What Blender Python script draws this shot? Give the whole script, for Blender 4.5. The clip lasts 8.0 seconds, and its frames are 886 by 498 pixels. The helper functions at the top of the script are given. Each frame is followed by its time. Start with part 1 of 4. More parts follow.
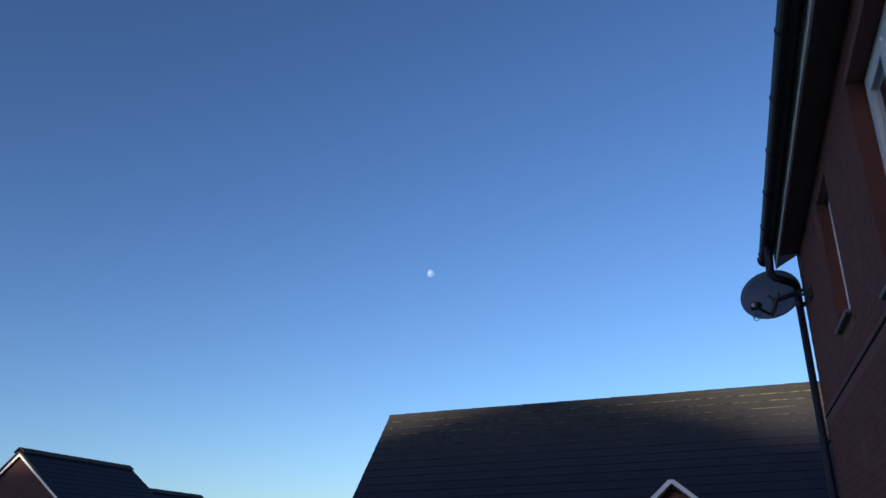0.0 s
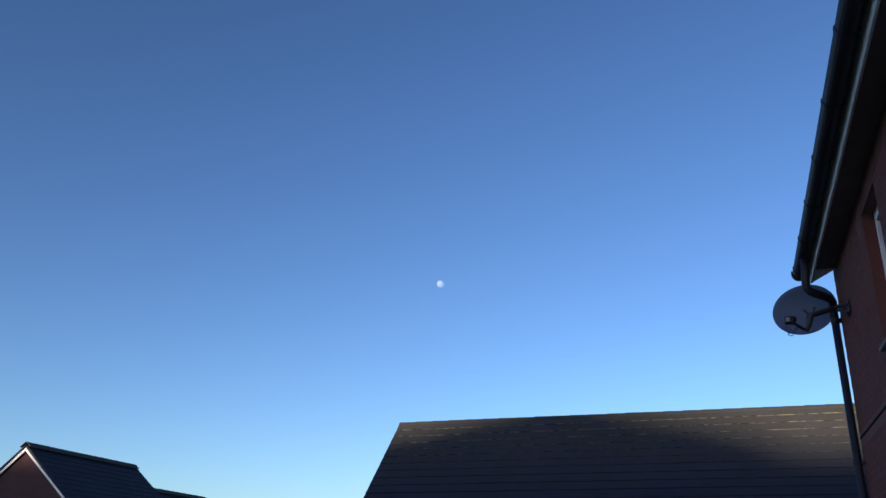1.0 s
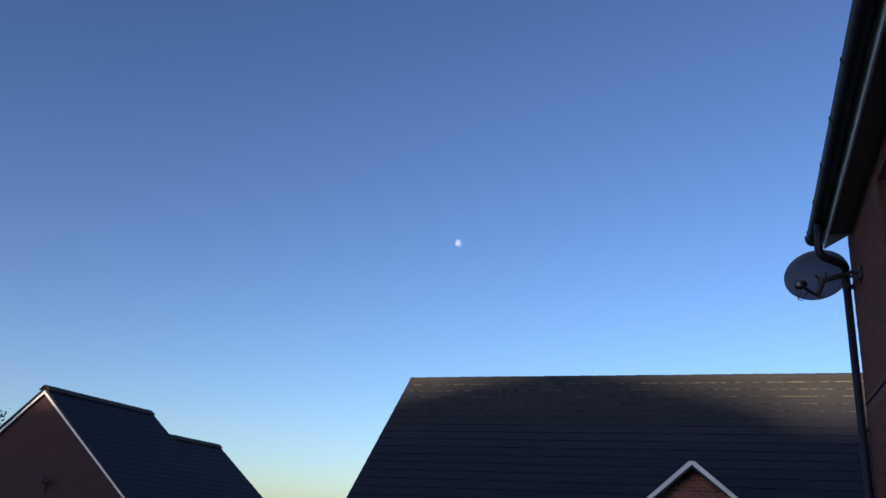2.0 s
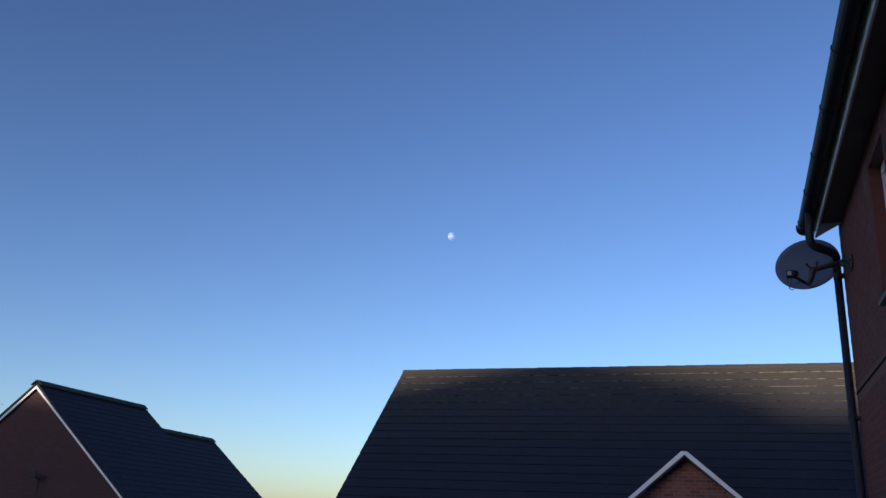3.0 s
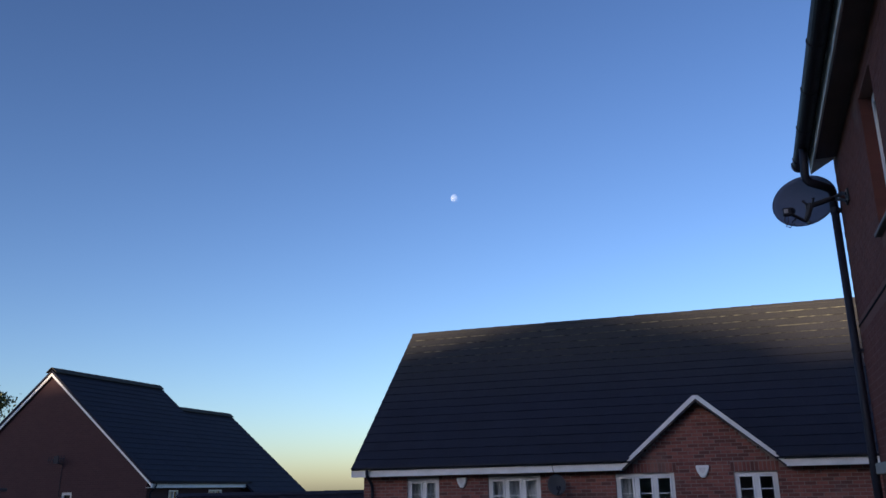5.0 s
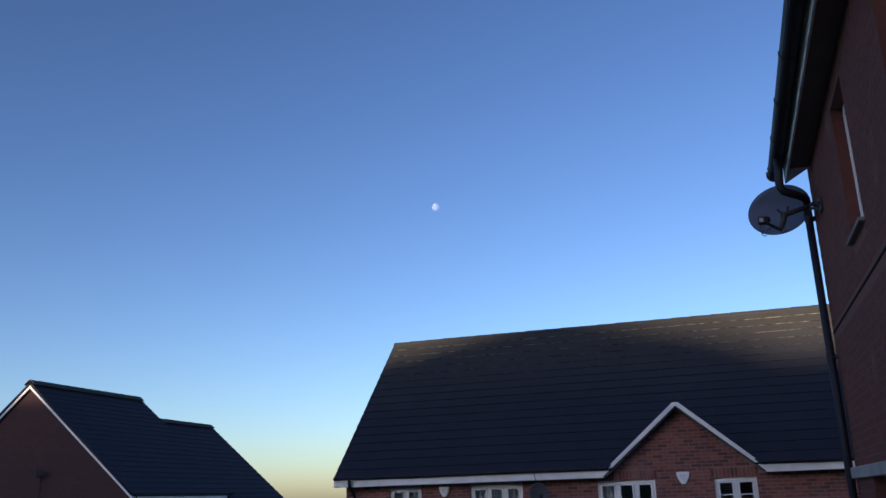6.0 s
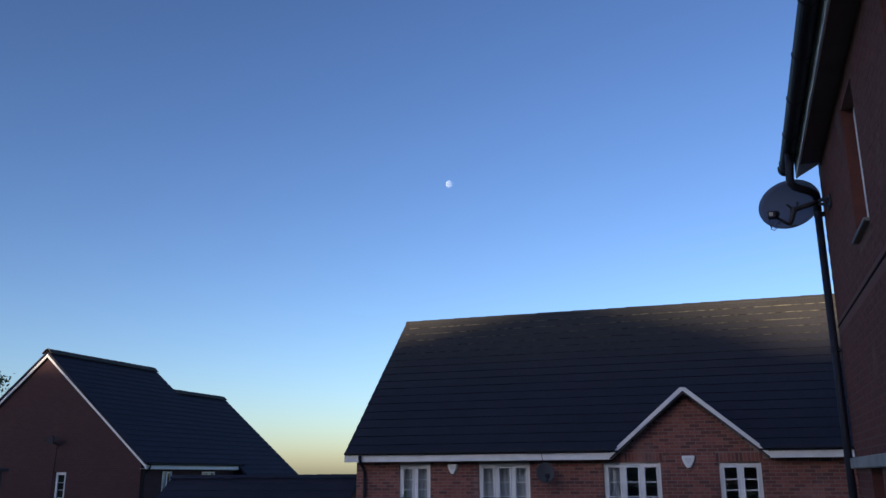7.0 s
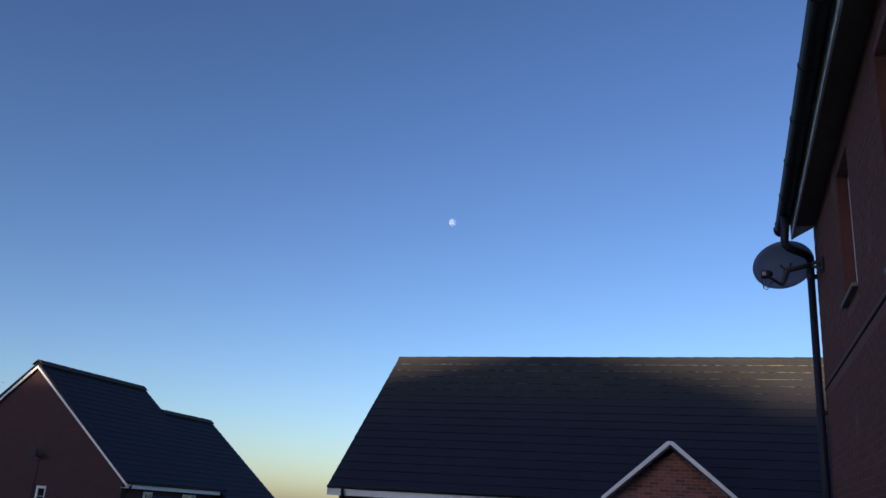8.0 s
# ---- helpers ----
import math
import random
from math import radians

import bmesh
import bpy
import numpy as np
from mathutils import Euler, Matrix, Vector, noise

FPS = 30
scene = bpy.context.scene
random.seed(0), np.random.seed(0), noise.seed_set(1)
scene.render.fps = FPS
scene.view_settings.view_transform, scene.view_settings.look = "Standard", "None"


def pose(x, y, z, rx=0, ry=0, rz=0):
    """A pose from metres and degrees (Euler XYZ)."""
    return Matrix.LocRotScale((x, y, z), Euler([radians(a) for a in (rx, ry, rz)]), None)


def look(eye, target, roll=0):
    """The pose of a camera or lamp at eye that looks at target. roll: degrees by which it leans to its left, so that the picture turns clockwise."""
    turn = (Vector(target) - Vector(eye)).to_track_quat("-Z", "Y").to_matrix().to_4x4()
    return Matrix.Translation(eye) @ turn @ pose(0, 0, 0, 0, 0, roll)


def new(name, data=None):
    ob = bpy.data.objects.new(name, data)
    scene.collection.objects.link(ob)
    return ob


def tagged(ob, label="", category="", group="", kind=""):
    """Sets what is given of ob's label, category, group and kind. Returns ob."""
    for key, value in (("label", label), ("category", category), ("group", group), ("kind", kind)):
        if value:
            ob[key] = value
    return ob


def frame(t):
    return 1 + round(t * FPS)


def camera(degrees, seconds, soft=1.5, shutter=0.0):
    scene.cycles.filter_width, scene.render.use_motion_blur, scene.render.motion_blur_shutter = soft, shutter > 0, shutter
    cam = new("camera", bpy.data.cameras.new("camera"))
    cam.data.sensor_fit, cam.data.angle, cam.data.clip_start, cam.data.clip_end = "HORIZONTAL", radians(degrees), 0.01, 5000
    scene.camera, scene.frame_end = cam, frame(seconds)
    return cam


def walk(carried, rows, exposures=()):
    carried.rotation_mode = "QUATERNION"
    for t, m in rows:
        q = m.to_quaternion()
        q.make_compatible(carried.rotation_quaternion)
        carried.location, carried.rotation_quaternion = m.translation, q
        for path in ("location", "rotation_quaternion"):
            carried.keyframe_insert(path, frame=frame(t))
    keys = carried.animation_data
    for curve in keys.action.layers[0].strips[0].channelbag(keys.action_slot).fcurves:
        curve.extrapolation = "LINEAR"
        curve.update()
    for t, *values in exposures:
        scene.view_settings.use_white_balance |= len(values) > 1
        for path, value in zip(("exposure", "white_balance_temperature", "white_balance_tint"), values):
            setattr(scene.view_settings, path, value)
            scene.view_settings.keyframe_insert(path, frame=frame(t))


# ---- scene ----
cam = camera(55.1, 8.0, soft=1.5)
# seconds, x, y, z, yaw, pitch, roll of a phone held up by hand
ROWS = [
    (0.0, 0.123, -0.168, 1.806, 17.90, 20.93, 1.21),
    (0.5, 0.021, -0.038, 1.807, 19.01, 23.04, -0.79),
    (1.0, -0.094, 0.011, 1.794, 17.86, 21.67, -0.90),
    (1.5, -0.090, 0.072, 1.786, 17.46, 19.29, -1.72),
    (2.0, -0.018, 0.090, 1.766, 18.46, 18.88, -2.87),
    (2.2, -0.015, 0.111, 1.754, 18.04, 18.59, -3.08),
    (3.3, -0.010, 0.121, 1.753, 17.95, 18.27, -2.07),
    (3.5, -0.005, 0.130, 1.750, 17.61, 17.78, -1.70),
    (4.0, 0.026, 0.143, 1.746, 17.50, 17.12, 0.67),
    (4.5, 0.047, 0.139, 1.723, 19.34, 16.27, 0.83),
    (4.7, 0.054, 0.145, 1.734, 19.60, 15.82, 1.14),
    (5.8, 0.087, 0.105, 1.740, 19.09, 16.27, 1.11),
    (6.0, 0.092, 0.085, 1.730, 18.43, 16.46, 1.73),
    (6.2, 0.088, 0.019, 1.734, 17.03, 16.96, 2.47),
    (6.5, 0.037, -0.070, 1.725, 14.99, 15.30, 1.53),
    (6.7, 0.073, -0.083, 1.736, 13.26, 14.16, 0.47),
    (6.9, 0.106, -0.141, 1.754, 15.39, 14.50, 0.02),
    (7.0, 0.140, -0.144, 1.762, 18.89, 14.93, 0.30),
    (7.2, 0.168, -0.165, 1.746, 21.34, 16.37, -1.10),
    (7.5, 0.220, -0.208, 1.710, 22.06, 16.93, -2.72),
    (8.0, 0.206, -0.207, 1.734, 17.83, 17.51, -3.42),
]
walk(cam, [(t, pose(x, y, z, 90 + pitch, roll, yaw)) for t, x, y, z, yaw, pitch, roll in ROWS],
     [(t, e + 0.50, 5950 if t < 0.9 else 6050 if t < 1.2 else 6270, 18 if t < 1.2 else 24) for t, e in ((0.0, 0.29), (0.5, 0.25), (1.0, 0.45), (1.5, 0.42), (2.0, 0.38), (4.0, 0.42), (6.5, 0.46), (7.0, 0.44), (7.5, 0.34), (8.0, 0.32))])

# ---- light: low sun behind and to the left, clear sky ----
SUN_AZ, SUN_EL = 200.0, 10.5
SUN_DIR = Vector((math.sin(radians(SUN_AZ)) * math.cos(radians(SUN_EL)), math.cos(radians(SUN_AZ)) * math.cos(radians(SUN_EL)), math.sin(radians(SUN_EL))))
world = bpy.data.worlds.new("sky")
scene.world = world
world.use_nodes = True
wn = world.node_tree
wn.nodes.clear()
sky = wn.nodes.new("ShaderNodeTexSky")
sky.sky_type = "NISHITA"
sky.sun_disc = False
sky.sun_elevation, sky.sun_rotation = radians(SUN_EL), radians(SUN_AZ)
sky.altitude, sky.air_density, sky.dust_density, sky.ozone_density = 100, 0.93, 0.90, 2.4
bg = wn.nodes.new("ShaderNodeBackground")
bg.inputs["Strength"].default_value = 0.0655
wo = wn.nodes.new("ShaderNodeOutputWorld")
deep = wn.nodes.new("ShaderNodeGamma")  # a very clear, deep blue autumn sky
deep.inputs["Gamma"].default_value = 1.33
wn.links.new(sky.outputs[0], deep.inputs[0])
wn.links.new(deep.outputs[0], bg.inputs[0])
wn.links.new(bg.outputs[0], wo.inputs[0])
sun_lamp = bpy.data.lights.new("sun", "SUN")
sun_lamp.energy, sun_lamp.angle, sun_lamp.color = 5.0, radians(0.8), (1.0, 0.81, 0.51)
sun = new("sun", sun_lamp)
sun.matrix_world = look((-20, -30, 40), Vector((-20, -30, 40)) - SUN_DIR)


# ---- materials ----
def material(name, rough=0.8, metal=0.0, spec=0.5):
    m = bpy.data.materials.new(name)
    m.use_nodes = True
    n = m.node_tree
    b = n.nodes["Principled BSDF"]
    b.inputs["Roughness"].default_value = rough
    b.inputs["Metallic"].default_value = metal
    b.inputs["Specular IOR Level"].default_value = spec
    return m, n, b


def nd(n, kind, **values):
    o = n.nodes.new("ShaderNode" + kind)
    for k, v in values.items():
        o.inputs[k].default_value = v
    return o


def coords(n):
    return n.nodes.new("ShaderNodeNewGeometry").outputs["Position"]


def noise_fac(n, scale, detail=4, lo=0.35, hi=0.65, stretch=None):
    c = coords(n)
    if stretch:
        mp = n.nodes.new("ShaderNodeMapping")
        mp.inputs["Scale"].default_value = stretch
        n.links.new(c, mp.inputs[0])
        c = mp.outputs[0]
    t = nd(n, "TexNoise", Scale=scale, Detail=detail)
    n.links.new(c, t.inputs["Vector"])
    r = nd(n, "MapRange", **{"From Min": lo, "From Max": hi})
    n.links.new(t.outputs["Fac"], r.inputs["Value"])
    return r.outputs[0]


def mix(n, fac, a, b):
    o = n.nodes.new("ShaderNodeMix")
    o.data_type = "RGBA"
    for sock, v in ((o.inputs[0], fac), (o.inputs[6], a), (o.inputs[7], b)):
        if isinstance(v, (tuple, list)):
            sock.default_value = (*v[:3], 1)
        elif isinstance(v, (int, float)):
            sock.default_value = v
        else:
            n.links.new(v, sock)
    return o.outputs[2]


def maths(n, op, a, b=0.5):
    o = n.nodes.new("ShaderNodeMath")
    o.operation = op
    for sock, v in ((o.inputs[0], a), (o.inputs[1], b)):
        if isinstance(v, (int, float)):
            sock.default_value = v
        else:
            n.links.new(v, sock)
    return o.outputs[0]


def bump(n, b, height, strength=0.3, distance=0.01):
    o = nd(n, "Bump", Strength=strength, Distance=distance)
    n.links.new(height, o.inputs["Height"])
    n.links.new(o.outputs[0], b.inputs["Normal"])


def piece_random(n):
    """One random value a piece, whether it is an object or an island of a mesh."""
    a = n.nodes.new("ShaderNodeObjectInfo").outputs["Random"]
    g = n.nodes.new("ShaderNodeNewGeometry").outputs["Random Per Island"]
    return maths(n, "FRACT", maths(n, "ADD", a, g), 0.0)


def weathered(name, base, dark, light=None, rough=0.75, fine=60, coarse=2.2, relief=0.25, dist=0.004, spec=0.5, metal=0.0, stretch=None):
    """Paint, plastic, stone or metal with grain and broad stains."""
    m, n, b = material(name, rough, metal, spec)
    col = mix(n, noise_fac(n, coarse, 5, 0.35, 0.7, stretch), base, dark)
    col = mix(n, maths(n, "MULTIPLY", noise_fac(n, fine, 3), 0.35), col, light or dark)
    n.links.new(col, b.inputs["Base Color"])
    bump(n, b, noise_fac(n, fine, 4), relief, dist)
    return m


def brick_material(name, a, b_, c):
    m, n, b = material(name, 0.88, spec=0.3)
    r = piece_random(n)
    ramp = n.nodes.new("ShaderNodeValToRGB")
    e = ramp.color_ramp.elements
    e[0].color, e[0].position = (*c, 1), 0.0
    e[1].color, e[1].position = (*b_, 1), 1.0
    mid = e.new(0.45)
    mid.color = (*a, 1)
    n.links.new(r, ramp.inputs[0])
    col = mix(n, maths(n, "MULTIPLY", noise_fac(n, 9, 5, 0.45, 0.75), 0.55), ramp.outputs[0], c)
    col = mix(n, maths(n, "MULTIPLY", noise_fac(n, 0.9, 4, 0.62, 0.8), 0.35), col, (0.42, 0.38, 0.35))
    n.links.new(col, b.inputs["Base Color"])
    bump(n, b, noise_fac(n, 140, 4), 0.5, 0.004)
    return m


def brick_pattern(name, a, c, mortar, axis):
    """Brickwork too far off to build brick by brick. axis: the wall runs along x or y."""
    m, n, b = material(name, 0.9, spec=0.3)
    sep = n.nodes.new("ShaderNodeSeparateXYZ")
    n.links.new(coords(n), sep.inputs[0])
    com = n.nodes.new("ShaderNodeCombineXYZ")
    n.links.new(sep.outputs[0 if axis == "x" else 1], com.inputs[0])
    n.links.new(sep.outputs[2], com.inputs[1])
    t = nd(n, "TexBrick", Scale=1.0, **{"Mortar Size": 0.005, "Brick Width": 0.225, "Row Height": 0.075, "Bias": 0.0, "Mortar Smooth": 0.2})
    t.inputs["Color1"].default_value, t.inputs["Color2"].default_value, t.inputs["Mortar"].default_value = (*a, 1), (*c, 1), (*mortar, 1)
    n.links.new(com.outputs[0], t.inputs["Vector"])
    col = mix(n, maths(n, "MULTIPLY", noise_fac(n, 1.1, 5), 0.45), t.outputs["Color"], c)
    n.links.new(col, b.inputs["Base Color"])
    bump(n, b, maths(n, "SUBTRACT", 1.0, t.outputs["Fac"]), 0.6, 0.006)
    return m


def tile_material(name, a, b_, lichen, amount):
    m, n, b = material(name, 0.82, spec=0.35)
    r = piece_random(n)
    col = mix(n, r, a, b_)
    col = mix(n, maths(n, "MULTIPLY", noise_fac(n, 1.3, 5, 0.4, 0.7), 0.4), col, tuple(0.6 * v for v in a))
    # lichen, blended in by height so it also paints the sunlit upper courses warmer
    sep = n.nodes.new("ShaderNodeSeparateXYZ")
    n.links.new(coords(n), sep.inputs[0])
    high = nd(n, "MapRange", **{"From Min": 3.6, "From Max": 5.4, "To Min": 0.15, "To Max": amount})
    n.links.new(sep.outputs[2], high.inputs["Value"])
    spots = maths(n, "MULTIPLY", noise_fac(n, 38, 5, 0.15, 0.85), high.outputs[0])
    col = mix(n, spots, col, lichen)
    n.links.new(col, b.inputs["Base Color"])
    bump(n, b, noise_fac(n, 90, 5), 0.5, 0.006)
    return m


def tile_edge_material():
    """The lower edges of the tiles: dark, with pale lichen crusts in broken lines, faded in by height to paint the
    sunlit upper courses.
    """
    m, n, b = material("lichen_sunlit_tile_edge", 0.9, spec=0.2)
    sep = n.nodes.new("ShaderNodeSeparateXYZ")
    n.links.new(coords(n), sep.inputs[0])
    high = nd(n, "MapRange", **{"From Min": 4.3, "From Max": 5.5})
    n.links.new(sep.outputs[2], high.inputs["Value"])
    sunlit_crust = maths(n, "MULTIPLY", noise_fac(n, 12, 6, 0.40, 0.62, (0.5, 1, 1)), high.outputs[0])
    col = mix(n, sunlit_crust, (0.014, 0.015, 0.020), (0.27, 0.265, 0.195))
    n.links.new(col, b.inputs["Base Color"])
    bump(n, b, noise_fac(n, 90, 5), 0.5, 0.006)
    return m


M_BRICK = brick_material("red_brick", (0.240, 0.088, 0.074), (0.30, 0.118, 0.098), (0.135, 0.060, 0.056))
M_BRICK_DARK = brick_material("dark_red_brick", (0.172, 0.062, 0.050), (0.188, 0.068, 0.054), (0.155, 0.057, 0.047))
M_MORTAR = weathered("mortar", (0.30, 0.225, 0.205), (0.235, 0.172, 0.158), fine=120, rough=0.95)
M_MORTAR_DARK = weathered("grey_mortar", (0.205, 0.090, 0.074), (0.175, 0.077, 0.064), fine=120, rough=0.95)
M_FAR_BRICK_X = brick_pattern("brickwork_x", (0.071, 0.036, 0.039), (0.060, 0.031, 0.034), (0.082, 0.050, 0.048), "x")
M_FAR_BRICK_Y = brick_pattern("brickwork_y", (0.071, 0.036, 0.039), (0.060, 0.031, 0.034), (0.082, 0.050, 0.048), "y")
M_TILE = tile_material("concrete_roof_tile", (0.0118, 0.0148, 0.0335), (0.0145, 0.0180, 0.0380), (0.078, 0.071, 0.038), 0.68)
M_TILE_FAR = tile_material("dark_roof_tile", (0.0145, 0.0165, 0.0335), (0.0175, 0.0195, 0.038), (0.028, 0.028, 0.034), 0.3)
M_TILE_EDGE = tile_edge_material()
M_EDGE_FAR = weathered("dark_tile_edge", (0.023, 0.023, 0.026), (0.028, 0.028, 0.030), rough=0.9, fine=30)
M_RIDGE = weathered("ridge_tile_clay", (0.038, 0.035, 0.030), (0.026, 0.025, 0.024), (0.065, 0.058, 0.038), rough=0.85, fine=25)
M_UPVC = weathered("white_plastic", (0.87, 0.87, 0.88), (0.78, 0.78, 0.79), rough=0.38, fine=30, relief=0.05)
M_FASCIA = weathered("white_painted_board", (0.86, 0.85, 0.86), (0.74, 0.73, 0.73), rough=0.5, fine=25, coarse=4, relief=0.1)
M_BLACK = weathered("black_plastic", (0.019, 0.020, 0.031), (0.025, 0.026, 0.038), rough=0.55, spec=0.25, fine=30, relief=0.06)
M_SOFFIT = weathered("brown_black_soffit", (0.17, 0.125, 0.118), (0.13, 0.098, 0.093), rough=0.6, fine=20, relief=0.05)
M_STONE = weathered("cast_stone", (0.40, 0.385, 0.355), (0.28, 0.27, 0.255), rough=0.9, fine=80, coarse=3)
M_SILL = weathered("grey_sill", (0.22, 0.215, 0.21), (0.16, 0.155, 0.155), rough=0.7, fine=60)
M_DISH = weathered("grey_painted_steel", (0.064, 0.100, 0.190), (0.054, 0.084, 0.160), rough=0.68, fine=40, relief=0.05)
M_DISH_DARK = weathered("dark_grey_mesh", (0.075, 0.078, 0.088), (0.055, 0.056, 0.064), rough=0.6, fine=200, relief=0.2)
M_BRACKET = weathered("dark_painted_steel", (0.030, 0.030, 0.038), (0.022, 0.022, 0.028), rough=0.55, fine=40, relief=0.05)
M_GALV = weathered("galvanised_steel", (0.32, 0.32, 0.33), (0.2, 0.2, 0.21), rough=0.45, metal=0.8, fine=50)
M_ALARM = weathered("white_alarm_plastic", (0.86, 0.87, 0.88), (0.78, 0.79, 0.80), rough=0.35, fine=20, relief=0.03)
M_CURTAIN = weathered("net_curtain", (0.80, 0.80, 0.81), (0.64, 0.64, 0.66), rough=0.95, fine=20, coarse=6, stretch=(7, 7, 0.4))
M_FENCE = weathered("weathered_fence_board", (0.15, 0.13, 0.112), (0.085, 0.075, 0.066), (0.20, 0.185, 0.16), rough=0.92, fine=35, coarse=1.6, stretch=(9, 9, 0.7), relief=0.5)
M_FENCE_DARK = weathered("dark_stained_fence_board", (0.050, 0.050, 0.058), (0.034, 0.034, 0.042), (0.07, 0.07, 0.075), rough=0.9, fine=35, coarse=1.6, stretch=(9, 9, 0.7), relief=0.5)
M_GROOVE = weathered("groove_shadow", (0.020, 0.017, 0.017), (0.014, 0.012, 0.012), rough=1.0, spec=0.05)
M_ROOM = weathered("plastered_room_wall", (0.62, 0.61, 0.60), (0.54, 0.53, 0.52), rough=0.95)
M_BARK = weathered("bark", (0.10, 0.075, 0.055), (0.05, 0.04, 0.03), rough=0.95, fine=18, relief=0.8, dist=0.02, stretch=(3, 3, 0.6))


def glass_material():
    m, n, b = material("window_glass", 0.02)
    b.inputs["Base Color"].default_value = (0.93, 0.96, 0.97, 1)
    b.inputs["Transmission Weight"].default_value = 1.0
    b.inputs["IOR"].default_value = 1.5
    bump(n, b, noise_fac(n, 1.5, 2, 0.3, 0.7), 0.03, 0.01)
    return m


def leaf_material():
    m, n, b = material("autumn_leaf", 0.6)
    r = n.nodes.new("ShaderNodeNewGeometry").outputs["Random Per Island"]
    ramp = n.nodes.new("ShaderNodeValToRGB")
    e = ramp.color_ramp.elements
    e[0].color, e[1].color = (0.040, 0.060, 0.020, 1), (0.175, 0.145, 0.036, 1)
    mid = e.new(0.55)
    mid.color = (0.085, 0.108, 0.032, 1)
    n.links.new(r, ramp.inputs[0])
    col = mix(n, maths(n, "MULTIPLY", noise_fac(n, 0.45, 3), 0.5), ramp.outputs[0], (0.14, 0.13, 0.04))
    n.links.new(col, b.inputs["Base Color"])
    b.inputs["Transmission Weight"].default_value = 0.0
    return m


def ground_material():
    m, n, b = material("grass_and_soil", 0.95, spec=0.2)
    col = mix(n, noise_fac(n, 0.35, 6), (0.10, 0.12, 0.055), (0.15, 0.135, 0.09))
    col = mix(n, maths(n, "MULTIPLY", noise_fac(n, 22, 5), 0.5), col, (0.07, 0.085, 0.04))
    n.links.new(col, b.inputs["Base Color"])
    bump(n, b, noise_fac(n, 25, 5), 0.6, 0.03)
    return m


def moon_material():
    """Sunlit rock seen through the daylight sky: the sky shows through, the sunlit face adds to it."""
    m, n, b = material("moon_rock", 1.0)
    n.nodes.remove(b)
    d = n.nodes.new("ShaderNodeBsdfDiffuse")
    col = mix(n, noise_fac(n, 0.045, 1, 0.35, 0.7), (0.125, 0.145, 0.175), (0.10, 0.118, 0.145))
    n.links.new(col, d.inputs["Color"])
    tr = n.nodes.new("ShaderNodeBsdfTransparent")
    add = n.nodes.new("ShaderNodeAddShader")
    n.links.new(d.outputs[0], add.inputs[0])
    n.links.new(tr.outputs[0], add.inputs[1])
    n.links.new(add.outputs[0], n.nodes["Material Output"].inputs["Surface"])
    return m


# the haze of distance is put into this pale grey-green colour
M_FARLEAF = weathered("hazy_distant_foliage", (0.17, 0.20, 0.17), (0.11, 0.14, 0.12), rough=0.9, fine=0.3, coarse=0.02)
M_GLASS, M_LEAF, M_GROUND, M_MOON = glass_material(), leaf_material(), ground_material(), moon_material()


# ---- building helpers ----
def thing(name, at, label, category, group="", kind=""):
    ob = new(name)
    ob.empty_display_size = 0.2
    ob.matrix_world = Matrix.Translation(at)
    return tagged(ob, label, category, group, kind)


def link_mesh(name, data, mat, parent, label="", kind=""):
    if mat and not data.materials:
        data.materials.append(mat)
    ob = new(name, data)
    if parent is not None:
        ob.parent = parent
        # meshes are given in world metres, so only a thing's own Empty has a pose to undo
        ob.matrix_parent_inverse = parent.matrix_basis.inverted() if parent.type == "EMPTY" else Matrix.Identity(4)
    return tagged(ob, label, kind=kind)


def part(name, bm, mat, parent, label="", kind="", smooth=False):
    """Links a bmesh, given in world metres, as one mesh object under parent."""
    bmesh.ops.recalc_face_normals(bm, faces=bm.faces[:])
    if smooth:
        for f in bm.faces:
            f.smooth = True
    data = bpy.data.meshes.new(name)
    bm.to_mesh(data)
    bm.free()
    return link_mesh(name, data, mat, parent, label, kind)


def box(bm, x0, x1, y0, y1, z0, z1, bevel=0.0):
    vs = [bm.verts.new((x, y, z)) for x in (x0, x1) for y in (y0, y1) for z in (z0, z1)]
    fs = [bm.faces.new([vs[i] for i in q]) for q in ((0, 1, 3, 2), (4, 6, 7, 5), (0, 4, 5, 1), (2, 3, 7, 6), (0, 2, 6, 4), (1, 5, 7, 3))]
    if bevel:
        es = list({e for f in fs for e in f.edges})
        bmesh.ops.bevel(bm, geom=es, offset=bevel, segments=1, affect="EDGES")
    return bm


def block(x0, x1, y0, y1, z0, z1, bevel=0.0):
    return box(bmesh.new(), x0, x1, y0, y1, z0, z1, bevel)


